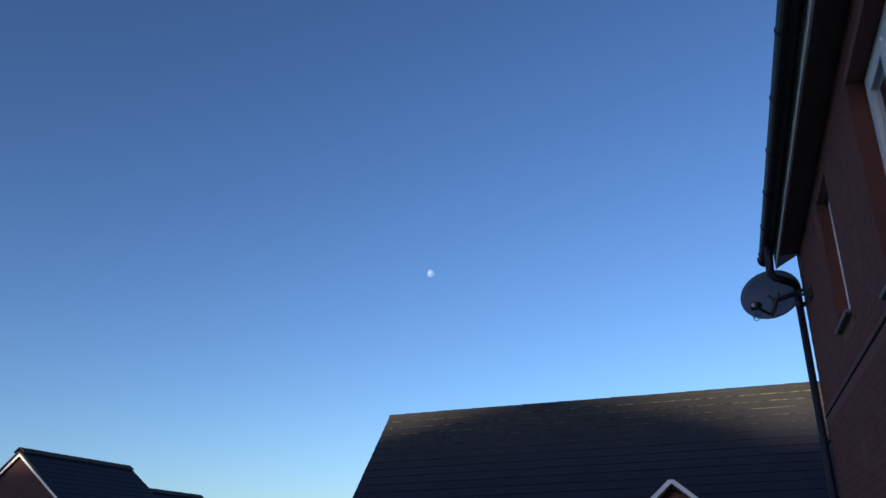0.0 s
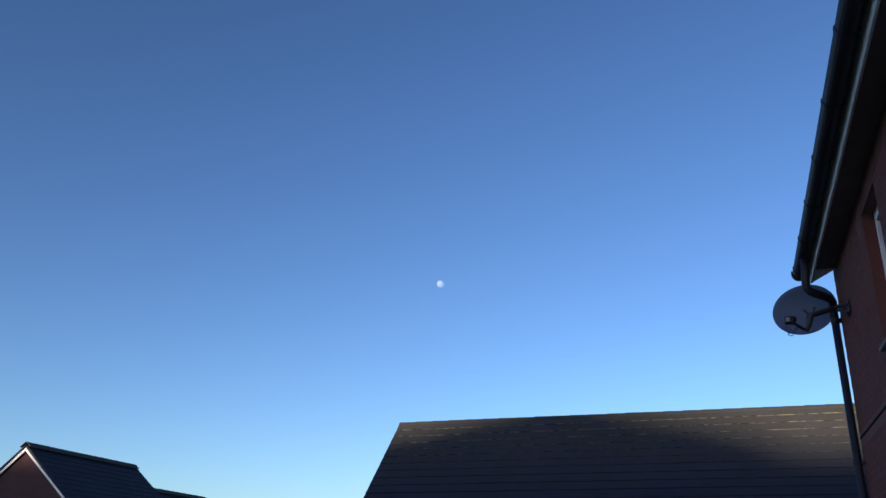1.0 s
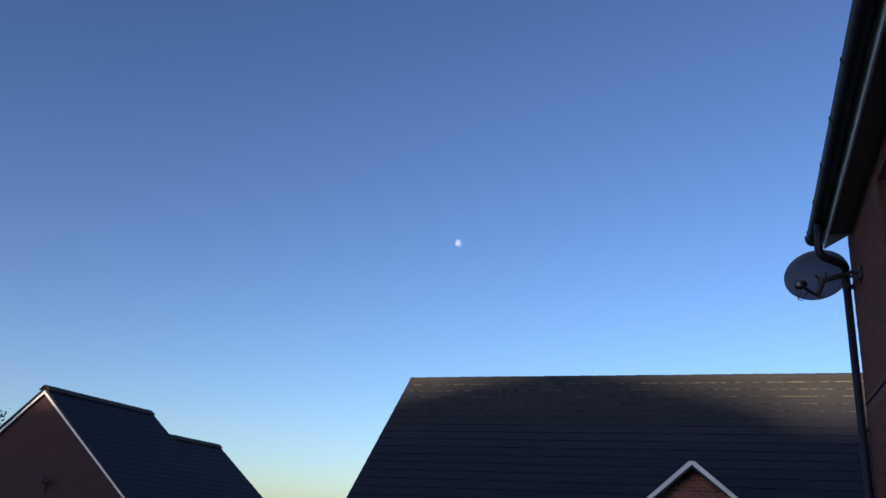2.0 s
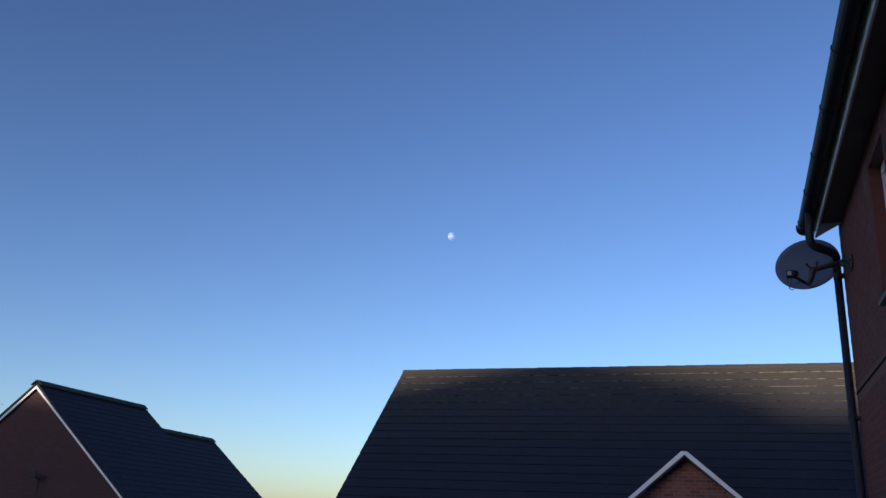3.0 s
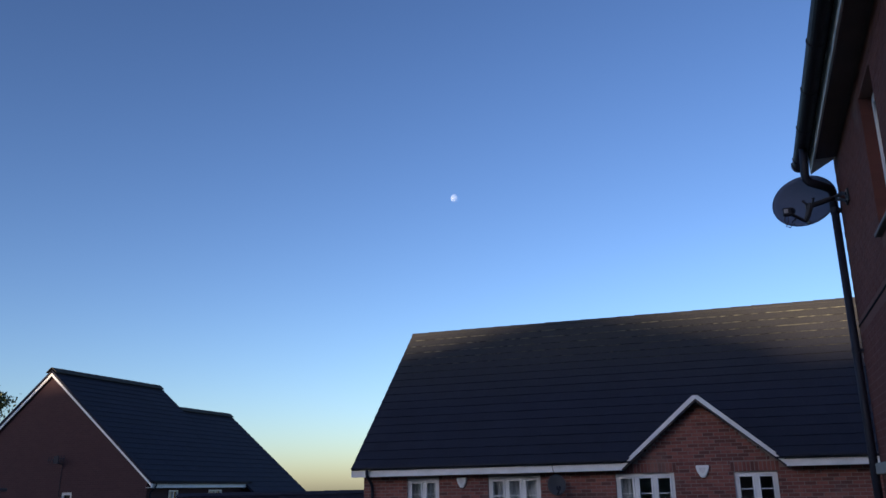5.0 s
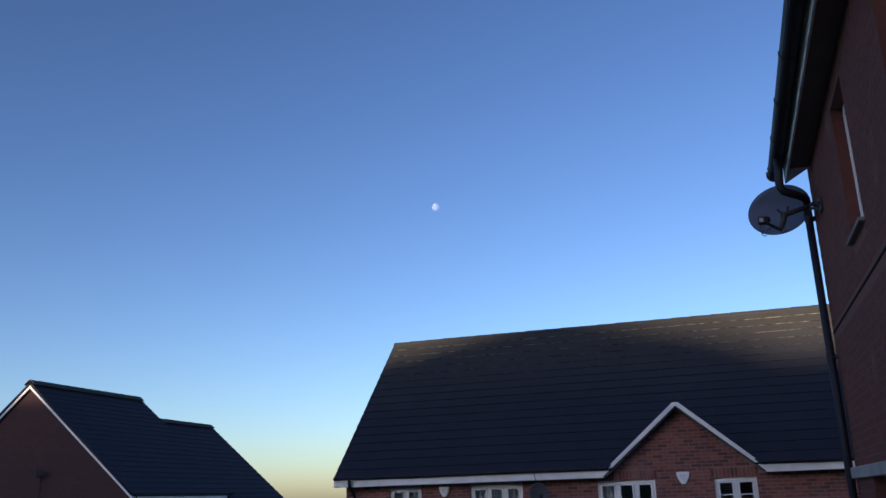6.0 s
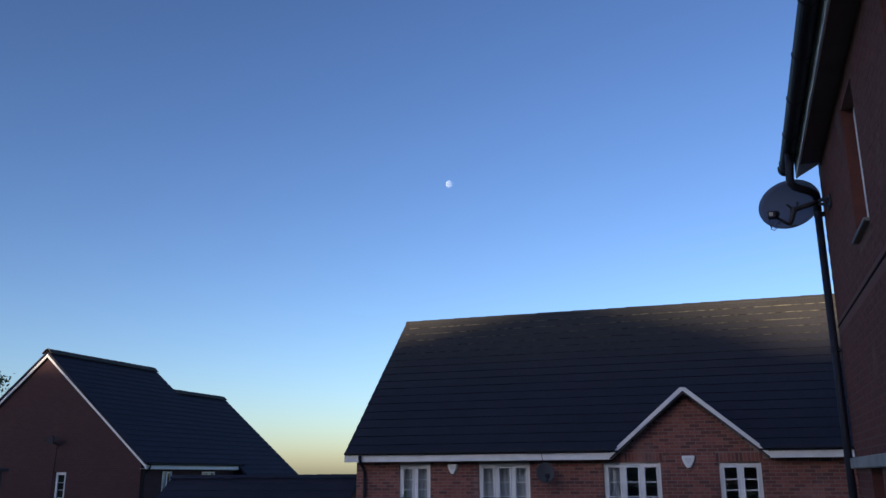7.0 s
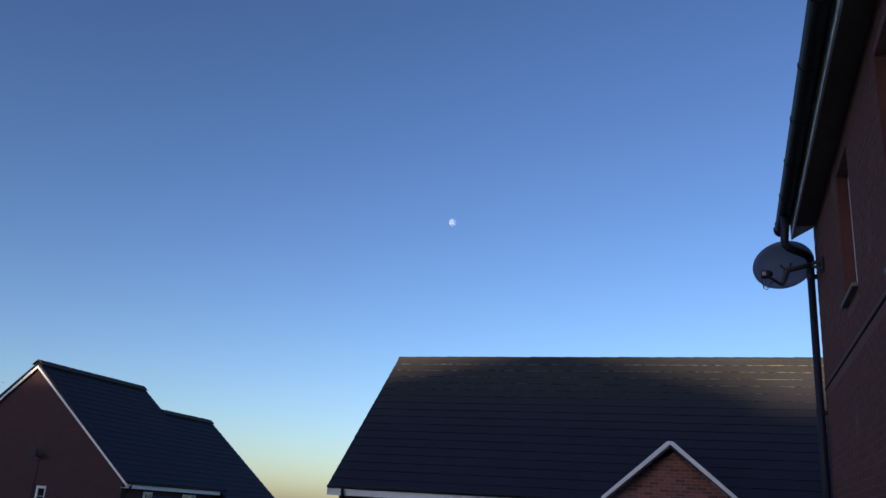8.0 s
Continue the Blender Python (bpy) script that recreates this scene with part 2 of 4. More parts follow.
def tube(bm, points, r, sides=10):
    """A round bar along a line of points."""
    pts = [Vector(p) for p in points]
    rings = []
    for i, p in enumerate(pts):
        d = (pts[min(i + 1, len(pts) - 1)] - pts[max(i - 1, 0)]).normalized()
        a = d.orthogonal().normalized() if abs(d.z) > 0.9 else d.cross(Vector((0, 0, 1))).normalized()
        if abs(d.z) > 0.9:
            a = (Vector((1, 0, 0)) - d * d.x).normalized()
        b = d.cross(a)
        rad = r[i] if isinstance(r, (list, tuple)) else r
        rings.append([bm.verts.new(p + rad * (math.cos(k * math.tau / sides) * a + math.sin(k * math.tau / sides) * b)) for k in range(sides)])
    for ra, rb in zip(rings, rings[1:]):
        # nearest start, so that a turned ring does not twist the skin
        s = min(range(sides), key=lambda k: (rb[k].co - ra[0].co).length)
        o = 1 if (rb[(s + 1) % sides].co - ra[1].co).length <= (rb[(s - 1) % sides].co - ra[1].co).length else -1
        for k in range(sides):
            bm.faces.new((ra[k], ra[(k + 1) % sides], rb[(s + o * (k + 1)) % sides], rb[(s + o * k) % sides]))
    bm.faces.new(rings[0])
    bm.faces.new(rings[-1])
    return bm


def prism(bm, outline, axis, a, b):
    """An outline in a plane, pushed from a to b along the axis. Outline points are the two other axes in order."""
    def at(p, v):
        return {"x": (v, p[0], p[1]), "y": (p[0], v, p[1]), "z": (p[0], p[1], v)}[axis]
    va, vb = [bm.verts.new(at(p, a)) for p in outline], [bm.verts.new(at(p, b)) for p in outline]
    bm.faces.new(va)
    bm.faces.new(list(reversed(vb)))
    for i in range(len(outline)):
        j = (i + 1) % len(outline)
        bm.faces.new((va[i], vb[i], vb[j], va[j]))
    return bm


def wall_with_openings(axis, face, back, u0, u1, z0, z1, openings):
    """A wall slab along x or y between face and back, with rectangular holes (u0, u1, z0, z1) through it."""
    bm = bmesh.new()
    us = sorted({u0, u1, *[v for o in openings for v in o[:2] if u0 < v < u1]})
    for a, b in zip(us, us[1:]):
        spans = [(z0, z1)]
        for o in openings:
            if o[0] < (a + b) / 2 < o[1]:
                spans = [q for p, r in spans for q in ((p, min(r, o[2])), (max(p, o[3]), r)) if q[1] > q[0] + 1e-4]
        for p, r in spans:
            if axis == "x":
                box(bm, a, b, min(face, back), max(face, back), p, r)
            else:
                box(bm, min(face, back), max(face, back), a, b, p, r)
    bmesh.ops.remove_doubles(bm, verts=bm.verts[:], dist=0.0005)
    return bm


BOX_FACES = ((0, 1, 3, 2), (4, 6, 7, 5), (0, 4, 5, 1), (2, 3, 7, 6), (0, 2, 6, 4), (1, 5, 7, 3))


def brick_data(length, height, depth, axis, key):
    """A brick with slightly uneven arrises, its face towards minus y (axis x) or minus x (axis y), centred."""
    rnd = random.Random(key)
    verts = []
    for sx in (-1, 1):
        for sy in (0, 1):
            for sz in (-1, 1):
                c = (sx * (length / 2 - 0.0015 * rnd.random()), sy * depth, sz * (height / 2 - 0.002 * rnd.random()))
                verts.append(c if axis == "x" else (c[1], c[0], c[2]))
    return verts, [q if axis == "x" else tuple(reversed(q)) for q in BOX_FACES]


BRICK_L, BRICK_H = 0.206, 0.0685  # with one joint


def lay_bricks(parent, axis, face, u0, u1, z0, z1, openings, mat, near, limit=None):
    """Stretcher bond. near(u, z): the bricks that are objects of their own; the rest is joined into one part.
    limit(z): the span of the wall at that height, for gables."""
    whole = []
    for k in range(6):
        v, f = brick_data(BRICK_L - 0.01, BRICK_H - 0.009, 0.03, axis, k)
        d = bpy.data.meshes.new("brick")
        d.from_pydata(v, [], f)
        d.materials.append(mat)
        whole.append(d)
    rnd = random.Random(int(face * 100))
    verts, faces, singles, course = [], [], 0, 0
    z = z0
    while z + BRICK_H - 0.015 < z1:
        zc = z + BRICK_H / 2
        a, b = (u0, u1) if limit is None else limit(zc)
        spans = [(a, b)] if b > a else []
        for o in openings:
            if o[2] - 0.03 < zc < o[3] + 0.03:
                spans = [q for p, r in spans for q in ((p, min(r, o[0])), (max(p, o[1]), r)) if q[1] > q[0] + 0.03]
        for p, r in spans:
            u = math.floor((p - u0) / BRICK_L) * BRICK_L + u0 - (BRICK_L / 2 if course % 2 else 0) - BRICK_L
            while u < r:
                s, e = max(p, u + 0.005), min(r, u + BRICK_L - 0.005)
                u += BRICK_L
                if e - s < 0.035:
                    continue
                proud = (0.0012 if axis == "y" else 0.0025) + 0.001 * rnd.random()
                mid = (s + e) / 2
                at = (mid, face - proud, zc) if axis == "x" else (face - proud, mid, zc)
                if e - s > BRICK_L - 0.012 and singles < 300 and near(mid, zc):
                    ob = link_mesh("brick", whole[rnd.randrange(6)], None, parent)
                    ob.location = at
                    singles += 1
                else:
                    v, f = brick_data(e - s, BRICK_H - 0.009, 0.03, axis, rnd.randrange(10 ** 6))
                    faces += [tuple(i + len(verts) for i in q) for q in f]
                    verts += [(at[0] + c[0], at[1] + c[1], at[2] + c[2]) for c in v]
        z += BRICK_H
        course += 1
    data = bpy.data.meshes.new("brickwork")
    data.from_pydata(verts, [], faces)
    link_mesh("brickwork", data, mat, parent, kind="stuff")


def slope_frame(origin, along, up):
    along, up = Vector(along).normalized(), Vector(up).normalized()
    m = Matrix((along, up, along.cross(up))).transposed().to_4x4()
    return Matrix.Translation(origin) @ m


def lay_tiles(parent, frame_m, width, length, gauge, tile_w, mat, near, skip=lambda p: False, span=None, seed=1, butt=0.019):
    """Flat interlocking tiles on a slope: frame_m maps along, up the slope, and off it. span(v): the runs of a course."""
    rnd = random.Random(seed)
    rows = int(round(length / gauge))
    gauge = length / rows
    kinds = []
    for k in range(5):
        r2 = random.Random(k + 50)
        lo, hi = butt + 0.005 * r2.random(), 0.006
        w, g = tile_w / 2 - 0.0006, gauge + 0.05
        v = [(-w, 0, 0.0), (w, 0, 0.0), (w, g, 0.0), (-w, g, 0.0), (-w, 0.004 * r2.random(), lo), (w, 0.004 * r2.random(), lo), (w, g, hi), (-w, g, hi)]
        f = [(0, 3, 2, 1), (4, 5, 6, 7), (0, 1, 5, 4), (1, 2, 6, 5), (2, 3, 7, 6), (3, 0, 4, 7)]
        kinds.append((v, f))
    datas = []
    for v, f in kinds:
        d = bpy.data.meshes.new("roof_tile")
        d.from_pydata(v, [], f)
        d.materials.append(mat)
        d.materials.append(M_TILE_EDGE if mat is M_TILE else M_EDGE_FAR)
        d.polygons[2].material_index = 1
        datas.append(d)
    verts, faces, singles = [], [], 0
    for r in range(rows):
        v0 = r * gauge
        for a, b in ([(0, width)] if span is None else span(v0)):
            u = a - (tile_w / 2 if r % 2 else 0) + tile_w / 2
            while u < b + tile_w / 2:
                c = min(max(u, a + tile_w / 2), b - tile_w / 2) if b - a > tile_w else (a + b) / 2
                u += tile_w
                m = frame_m @ Matrix.Translation((c, v0 + 0.012 * (rnd.random() - 0.5), 0.004 * rnd.random())) @ Matrix.Rotation(0.006 * (rnd.random() - 0.5), 4, "Z")
                middle = m @ Vector((0, gauge / 2, 0))
                if skip(middle):
                    continue
                k = rnd.randrange(5)
                if singles < 300 and near(middle):
                    ob = link_mesh("roof_tile", datas[k], None, parent)
                    ob.matrix_basis = m
                    singles += 1
                else:
                    faces += [tuple(i + len(verts) for i in q) for q in kinds[k][1]]
                    verts += [tuple(m @ Vector(c2)) for c2 in kinds[k][0]]
    data = bpy.data.meshes.new("tiling")
    data.from_pydata(verts, [], faces)
    data.materials.append(mat)
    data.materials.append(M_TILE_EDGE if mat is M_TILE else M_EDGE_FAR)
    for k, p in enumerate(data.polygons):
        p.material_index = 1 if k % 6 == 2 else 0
    link_mesh("tiling", data, mat, parent, kind="stuff")


def slab(corners, thick):
    """A four-cornered roof plane with thickness below it."""
    bm = bmesh.new()
    c = [Vector(p) for p in corners]
    nrm = (c[1] - c[0]).cross(c[3] - c[0]).normalized()
    if nrm.z < 0:
        nrm = -nrm
    top, low = [bm.verts.new(p) for p in c], [bm.verts.new(p - nrm * thick) for p in c]
    bm.faces.new(top)
    bm.faces.new(list(reversed(low)))
    for i in range(len(c)):
        j = (i + 1) % len(c)
        bm.faces.new((top[i], low[i], low[j], top[j]))
    return bm


def ridge_tiles(parent, a, b, pitch, w=0.15, mat=M_RIDGE, n=None):
    """Angled ridge tiles, their wings lying on both slopes, each tile lapping the next. pitch: rise over run."""
    a, b = Vector(a), Vector(b)
    d = b - a
    n = n or max(1, int(d.length / 0.45))
    side = d.cross(Vector((0, 0, 1))).normalized()
    rnd = random.Random(int(abs(a.x) * 10))
    for i in range(n):
        bm = bmesh.new()
        p, q = a + d * (i / n), a + d * ((i + 1.04) / n)
        lift = Vector((0, 0, 0.007 * rnd.random()))
        rings = []
        for c, up in ((p, 0.0), (q, -0.008)):
            top = [(k * w / 4, up - pitch * (math.hypot(k * w / 4, 0.03) - 0.03)) for k in range(-4, 5)]
            ring = [bm.verts.new(c + lift + side * u + Vector((0, 0, z))) for u, z in top]
            ring += [bm.verts.new(c + lift + side * u + Vector((0, 0, z - 0.03))) for u, z in reversed(top)]
            rings.append(ring)
        for k in range(18):
            bm.faces.new((rings[0][k], rings[0][(k + 1) % 18], rings[1][(k + 1) % 18], rings[1][k]))
        for ring in rings:
            for k in range(8):
                bm.faces.new((ring[k], ring[k + 1], ring[16 - k], ring[17 - k]))
        bmesh.ops.recalc_face_normals(bm, faces=bm.faces[:])
        part("ridge_tile", bm, mat, parent)


def half_pipe(a, b, r, t=0.004, lip=0.012):
    """A gutter trough with a rounded bottom and rolled lips, open at the top, its ends closed."""
    bm = bmesh.new()
    a, b = Vector(a), Vector(b)
    side = (b - a).cross(Vector((0, 0, 1))).normalized()
    angles = [math.pi + math.pi * k / 10 for k in range(11)]
    outline = [(r * math.cos(t2), r * math.sin(t2) * 0.95) for t2 in angles]
    outline = [(outline[0][0], lip)] + outline + [(outline[-1][0], lip)]
    inner = [(x * (1 - t / r), z + t if z < 0 else z) for x, z in outline]
    loop = outline + list(reversed(inner))
    rings = [[bm.verts.new(c + side * x + Vector((0, 0, z))) for x, z in loop] for c in (a, b)]
    n = len(loop)
    for k in range(n):
        bm.faces.new((rings[0][k], rings[0][(k + 1) % n], rings[1][(k + 1) % n], rings[1][k]))
    for ring in rings:
        bm.faces.new(ring[:len(outline)])
    return bm


def window(parent, axis, face, u0, u1, z0, z1, lights, bars, recess=0.09, sill=None, curtain=(), w=0.055, s=0.042):
    """A white casement window in an opening of a wall; the face looks to minus y (axis x) or minus x (axis y).
    lights: how many panes side by side; bars: heights of the glazing bars as shares of the pane."""
    def put(bm, ua, ub, d0, d1, za, zb, bevel=0.004):
        if axis == "x":
            box(bm, ua, ub, face + d0, face + d1, za, zb, bevel)
        else:
            box(bm, face + d0, face + d1, ua, ub, za, zb, bevel)
        return bm
    d0, d1 = recess, recess + 0.07
    fr = bmesh.new()
    put(fr, u0, u0 + w, d0, d1, z0, z1)
    put(fr, u1 - w, u1, d0, d1, z0, z1)
    put(fr, u0 + w, u1 - w, d0, d1, z1 - w, z1)
    put(fr, u0 + w, u1 - w, d0, d1, z0, z0 + w)
    frame_ob = part("window", fr, M_UPVC, parent)
    step = (u1 - u0 - w) / lights
    for i in range(lights):
        a = u0 + w + i * step
        b = a + step - w
        if i:
            part("mullion", put(bmesh.new(), a - w, a, d0 + 0.002, d1 - 0.002, z0 + w, z1 - w), M_UPVC, frame_ob)
        sash = bmesh.new()
        za, zb = z0 + w, z1 - w
        put(sash, a + 0.002, a + s, d0 - 0.012, d1 - 0.02, za + 0.002, zb - 0.002)
        put(sash, b - s, b - 0.002, d0 - 0.012, d1 - 0.02, za + 0.002, zb - 0.002)
        put(sash, a + s, b - s, d0 - 0.012, d1 - 0.02, zb - s, zb - 0.002)
        put(sash, a + s, b - s, d0 - 0.012, d1 - 0.02, za + 0.002, za + s)
        part("sash", sash, M_UPVC, frame_ob)
        for h in bars:
            zz = za + s + h * (zb - za - 2 * s)
            part("glazing_bar", put(bmesh.new(), a + s, b - s, d0 + 0.004, d0 + 0.03, zz - 0.010, zz + 0.010, 0.002), M_UPVC, frame_ob)
        pane = part("pane", put(bmesh.new(), a + s - 0.005, b - s + 0.005, d0 + 0.014, d0 + 0.020, za + s - 0.005, zb - s + 0.005, 0), M_GLASS, frame_ob)
        pane.visible_shadow = False
    if curtain:
        ca, cb = curtain
        ua, ub = u0 + (u1 - u0) * ca, u0 + (u1 - u0) * cb
        bm = bmesh.new()
        n = int((ub - ua) / 0.02)
        cols = []
        for k in range(n + 1):
            u, d = ua + (ub - ua) * k / n, face * 0 + d1 + (0.10 if axis == "x" else 0.03) + 0.014 * math.sin(k * 1.35) + 0.006 * math.sin(k * 0.47)
            cols.append([bm.verts.new((u, face + d, zz) if axis == "x" else (face + d, u, zz)) for zz in (z0 - 0.05, z1 + 0.05)])
        for p, q in zip(cols, cols[1:]):
            bm.faces.new((p[0], q[0], q[1], p[1]))
        part("curtain", bm, M_CURTAIN, frame_ob, "pale hanging net curtain")
    if sill:
        sa, sb, out, h, mat = sill
        part("sill", put(bmesh.new(), sa, sb, -out, recess + 0.02, z0 - h, z0, 0.006), mat, frame_ob)
    return frame_ob


# ---- ground and distance ----
def ground_height(x, y):
    def ramp(v, a, b):
        s = min(max((v - a) / (b - a), 0), 1)
        return s * s * (3 - 2 * s)
    # the rise behind the camera is added to carry the unseen shading houses
    return 16.2 * ramp(-y, 9, 78) - 0.45 * ramp(y, 9, 12) - 2.4 * ramp(y, 13, 17.2) + 0.04 * noise.noise((x * 0.3, y * 0.3, 0)) * (1 if abs(x) < 60 and abs(y) < 70 else 0)


def build_ground():
    def steps(lim):
        v, s, out = 0.0, 0.6, [0.0]
        while v < lim:
            s = 0.6 if v < 20 else s * 1.25
            v += s
            out.append(v)
        return sorted({-a for a in out} | set(out))
    xs, ys = steps(4200), steps(4200)
    verts = [(x, y, ground_height(x, y)) for y in ys for x in xs]
    n = len(xs)
    faces = [(j * n + i, j * n + i + 1, (j + 1) * n + i + 1, (j + 1) * n + i) for j in range(len(ys) - 1) for i in range(n - 1)]
    data = bpy.data.meshes.new("ground")
    data.from_pydata(verts, [], faces)
    for p in data.polygons:
        p.use_smooth = True
    tagged(link_mesh("ground", data, M_GROUND, None), "sloping grass and soil ground falling away from the houses", "ground", kind="structure")


build_ground()


# ---- the house beside the camera: brick wall along y, eaves overhead ----
WX, WY0, WY1, SOFFIT = 1.15, -7.0, 8.93, 4.79
HB = 9.3
house_a = thing("house", (WX, 4.0, 0), "two-storey red brick house with white windows and black gutter", "house")
BIG = (3.62, 4.93, 3.245, 4.58)
NARROW = (6.32, 6.97, 3.525, 4.62)
LOWER = [(7.33, 7.95, 0.75, 1.80), (5.46, 6.80, 0.75, 1.80), (3.30, 5.02, 0.75, 1.80)]
HOLES = [BIG, NARROW, *LOWER]
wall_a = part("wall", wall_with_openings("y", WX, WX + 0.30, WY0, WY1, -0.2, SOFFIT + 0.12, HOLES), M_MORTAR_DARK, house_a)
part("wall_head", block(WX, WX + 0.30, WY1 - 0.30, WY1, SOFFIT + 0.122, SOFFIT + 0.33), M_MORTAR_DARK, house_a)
part("gable_wall", prism(bmesh.new(), [(WX + 0.31, -0.2), (HB - 0.31, -0.2), (HB - 0.31, 4.9), ((WX + HB) / 2, 4.9 + 0.70 * ((HB - WX) / 2 - 0.3)), (WX + 0.31, 4.9)], "y", WY1 - 0.3, WY1), M_FAR_BRICK_X, house_a)
part("gable_wall", prism(bmesh.new(), [(WX + 0.31, -0.2), (HB - 0.31, -0.2), (HB - 0.31, 4.9), ((WX + HB) / 2, 4.9 + 0.70 * ((HB - WX) / 2 - 0.3)), (WX + 0.31, 4.9)], "y", WY0, WY0 + 0.3), M_FAR_BRICK_X, house_a)
part("wall", block(HB - 0.3, HB, WY0, WY1, -0.2, 4.9), M_FAR_BRICK_Y, house_a)
part("ceiling", block(WX + 0.3, HB - 0.3, WY0 + 0.3, WY1 - 0.3, 4.72, 4.85), M_ROOM, house_a)
part("upper_floor", block(WX + 0.3, HB - 0.3, WY0 + 0.3, WY1 - 0.3, 2.35, 2.55), M_ROOM, house_a)
part("partition", block(WX + 3.6, WX + 3.7, WY0 + 0.3, WY1 - 0.3, -0.1, 4.72), M_ROOM, house_a)
# roof: tiled slope over the eaves, ridge along y
RX, RPITCH = (WX + HB) / 2, math.atan(0.70)
EX, EZ0 = 0.88, 4.98
RZ = EZ0 + 0.70 * (RX - EX)
roof_a = part("roof", slab([(EX, WY0 - 0.15, EZ0), (EX, WY1 + 0.17, EZ0), (RX, WY1 + 0.17, RZ), (RX, WY0 - 0.15, RZ)], 0.06), M_TILE_FAR, house_a)
part("roof", slab([(2 * RX - EX, WY0 - 0.15, EZ0), (2 * RX - EX, WY1 + 0.17, EZ0), (RX, WY1 + 0.17, RZ), (RX, WY0 - 0.15, RZ)], 0.06), M_TILE_FAR, house_a)
lay_tiles(roof_a, slope_frame((EX - 0.04, WY1 + 0.17, EZ0 - 0.02), (0, -1, 0), (1, 0, 0.70)), 16.2, 5.2, 0.315, 0.33, M_TILE_FAR, lambda p: 3.5 < p.y and p.x < 2.7, seed=3)
ridge_tiles(roof_a, (RX, WY1 + 0.17, RZ + 0.10), (RX, WY0 - 0.15, RZ + 0.10), 0.70)
# eaves: soffit board, white fascia, closed box end, black gutter with clips
part("soffit", block(0.962, WX - 0.004, WY0, WY1 - 0.235, SOFFIT, SOFFIT + 0.012), M_SOFFIT, house_a, "dark brown soffit board")
part("fascia", block(0.94, 0.96, WY0 - 0.1, WY1 + 0.17, SOFFIT - 0.012, SOFFIT + 0.19, 0.003), M_FASCIA, house_a, "white fascia board")
part("verge_soffit", prism(bmesh.new(), [(0.962, WY1 - 0.233), (WX - 0.004, WY1 - 0.233), (WX - 0.004, WY1 - 0.205), (0.962, WY1 + 0.165)], "z", SOFFIT - 0.004, SOFFIT + 0.010), M_FASCIA, house_a, "pale soffit board at the verge")
part("eaves_end", prism(bmesh.new(), [(0.962, WY1 + 0.15), (WX - 0.004, WY1 - 0.205), (WX - 0.004, WY1 - 0.192), (0.962, WY1 + 0.163)], "z", SOFFIT + 0.011, SOFFIT + 0.19), M_FASCIA, house_a, "white boxed end of the eaves")
gutter_a = part("gutter", half_pipe((0.855, WY0 - 0.05, 4.915), (0.855, WY1 + 0.23, 4.915), 0.07), M_BLACK, house_a, "black half-round gutter")
for k in range(18):
    y = 8.98 - 0.85 * k
    bm = half_pipe((0.855, y - 0.022, 4.915), (0.855, y + 0.022, 4.915), 0.075, 0.006, 0.018)
    part("gutter_clip", bm, M_BLACK, gutter_a)
part("gutter_end", prism(bmesh.new(), [(0.855 + 0.08 * math.cos(math.pi + math.pi * k / 10), 4.915 + 0.076 * math.sin(math.pi + math.pi * k / 10)) for k in range(11)] + [(0.935, 4.94), (0.775, 4.94)], "y", WY1 + 0.20, WY1 + 0.255), M_BLACK, gutter_a)
# swan neck and downpipe at the corner
PX, PY = WX - 0.062, WY1 - 0.045
neck = bmesh.new()
tube(neck, [(0.852, 8.55, 4.86), (0.845, 8.55, 4.70), (0.836, 8.55, 4.60), (0.842, 8.552, 4.552), (0.870, 8.56, 4.518), (0.925, 8.585, 4.498), (0.99, 8.64, 4.488), (1.045, 8.71, 4.482), (PX - 0.005, 8.80, 4.468), (PX, PY - 0.03, 4.445), (PX, PY, 4.40), (PX, PY, 4.33)], 0.040, 12)
part("swan_neck", neck, M_BLACK, house_a, smooth=True)
pipe = part("downpipe", tube(bmesh.new(), [(PX, PY, 4.40), (PX, PY, -0.1)], 0.037, 14), M_BLACK, house_a, "black plastic downpipe", smooth=True)
for z in (4.30, 2.92, 1.15):
    bm = tube(bmesh.new(), [(PX, PY, z - 0.03), (PX, PY, z + 0.03)], 0.041, 14)
    box(bm, PX + 0.02, WX - 0.001, PY - 0.045, PY + 0.045, z - 0.014, z + 0.014)
    part("pipe_clip", bm, M_BLACK, pipe)
# brick jambs inside the openings
for o in HOLES:
    bm = bmesh.new()
    z = o[2]
    while z + 0.055 < o[3]:
        box(bm, WX + 0.001, WX + 0.10, o[1] - 0.004, o[1] + 0.01, z + 0.0005, z + BRICK_H - 0.0005)
        z += BRICK_H
    part("jamb_bricks", bm, M_BRICK_DARK, wall_a, kind="stuff")
# string course as a near-black strip painting its shadowed groove, cast-stone band
part("string_course", block(WX - 0.006, WX - 0.0005, WY0, WY1, 3.142, 3.160), M_GROOVE, house_a, "thin near-black strip for the shadowed groove of a string course")
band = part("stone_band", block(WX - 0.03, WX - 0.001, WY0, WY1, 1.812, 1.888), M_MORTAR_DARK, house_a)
cuts = [WY0] + [7.9 - 1.08 * k for k in range(13, -1, -1)] + [WY1 + 0.02]
for a, b in zip(cuts, cuts[1:]):
    part("band_stone", block(WX - 0.055, WX - 0.004, a + 0.005, b - 0.005, 1.803, 1.90, 0.008), M_STONE, band)
window(house_a, "y", WX, *BIG, 2, (), 0.105, (BIG[0] - 0.06, BIG[1] + 0.10, 0.048, 0.034, M_SILL), (0.0, 1.0), 0.08, 0.075)
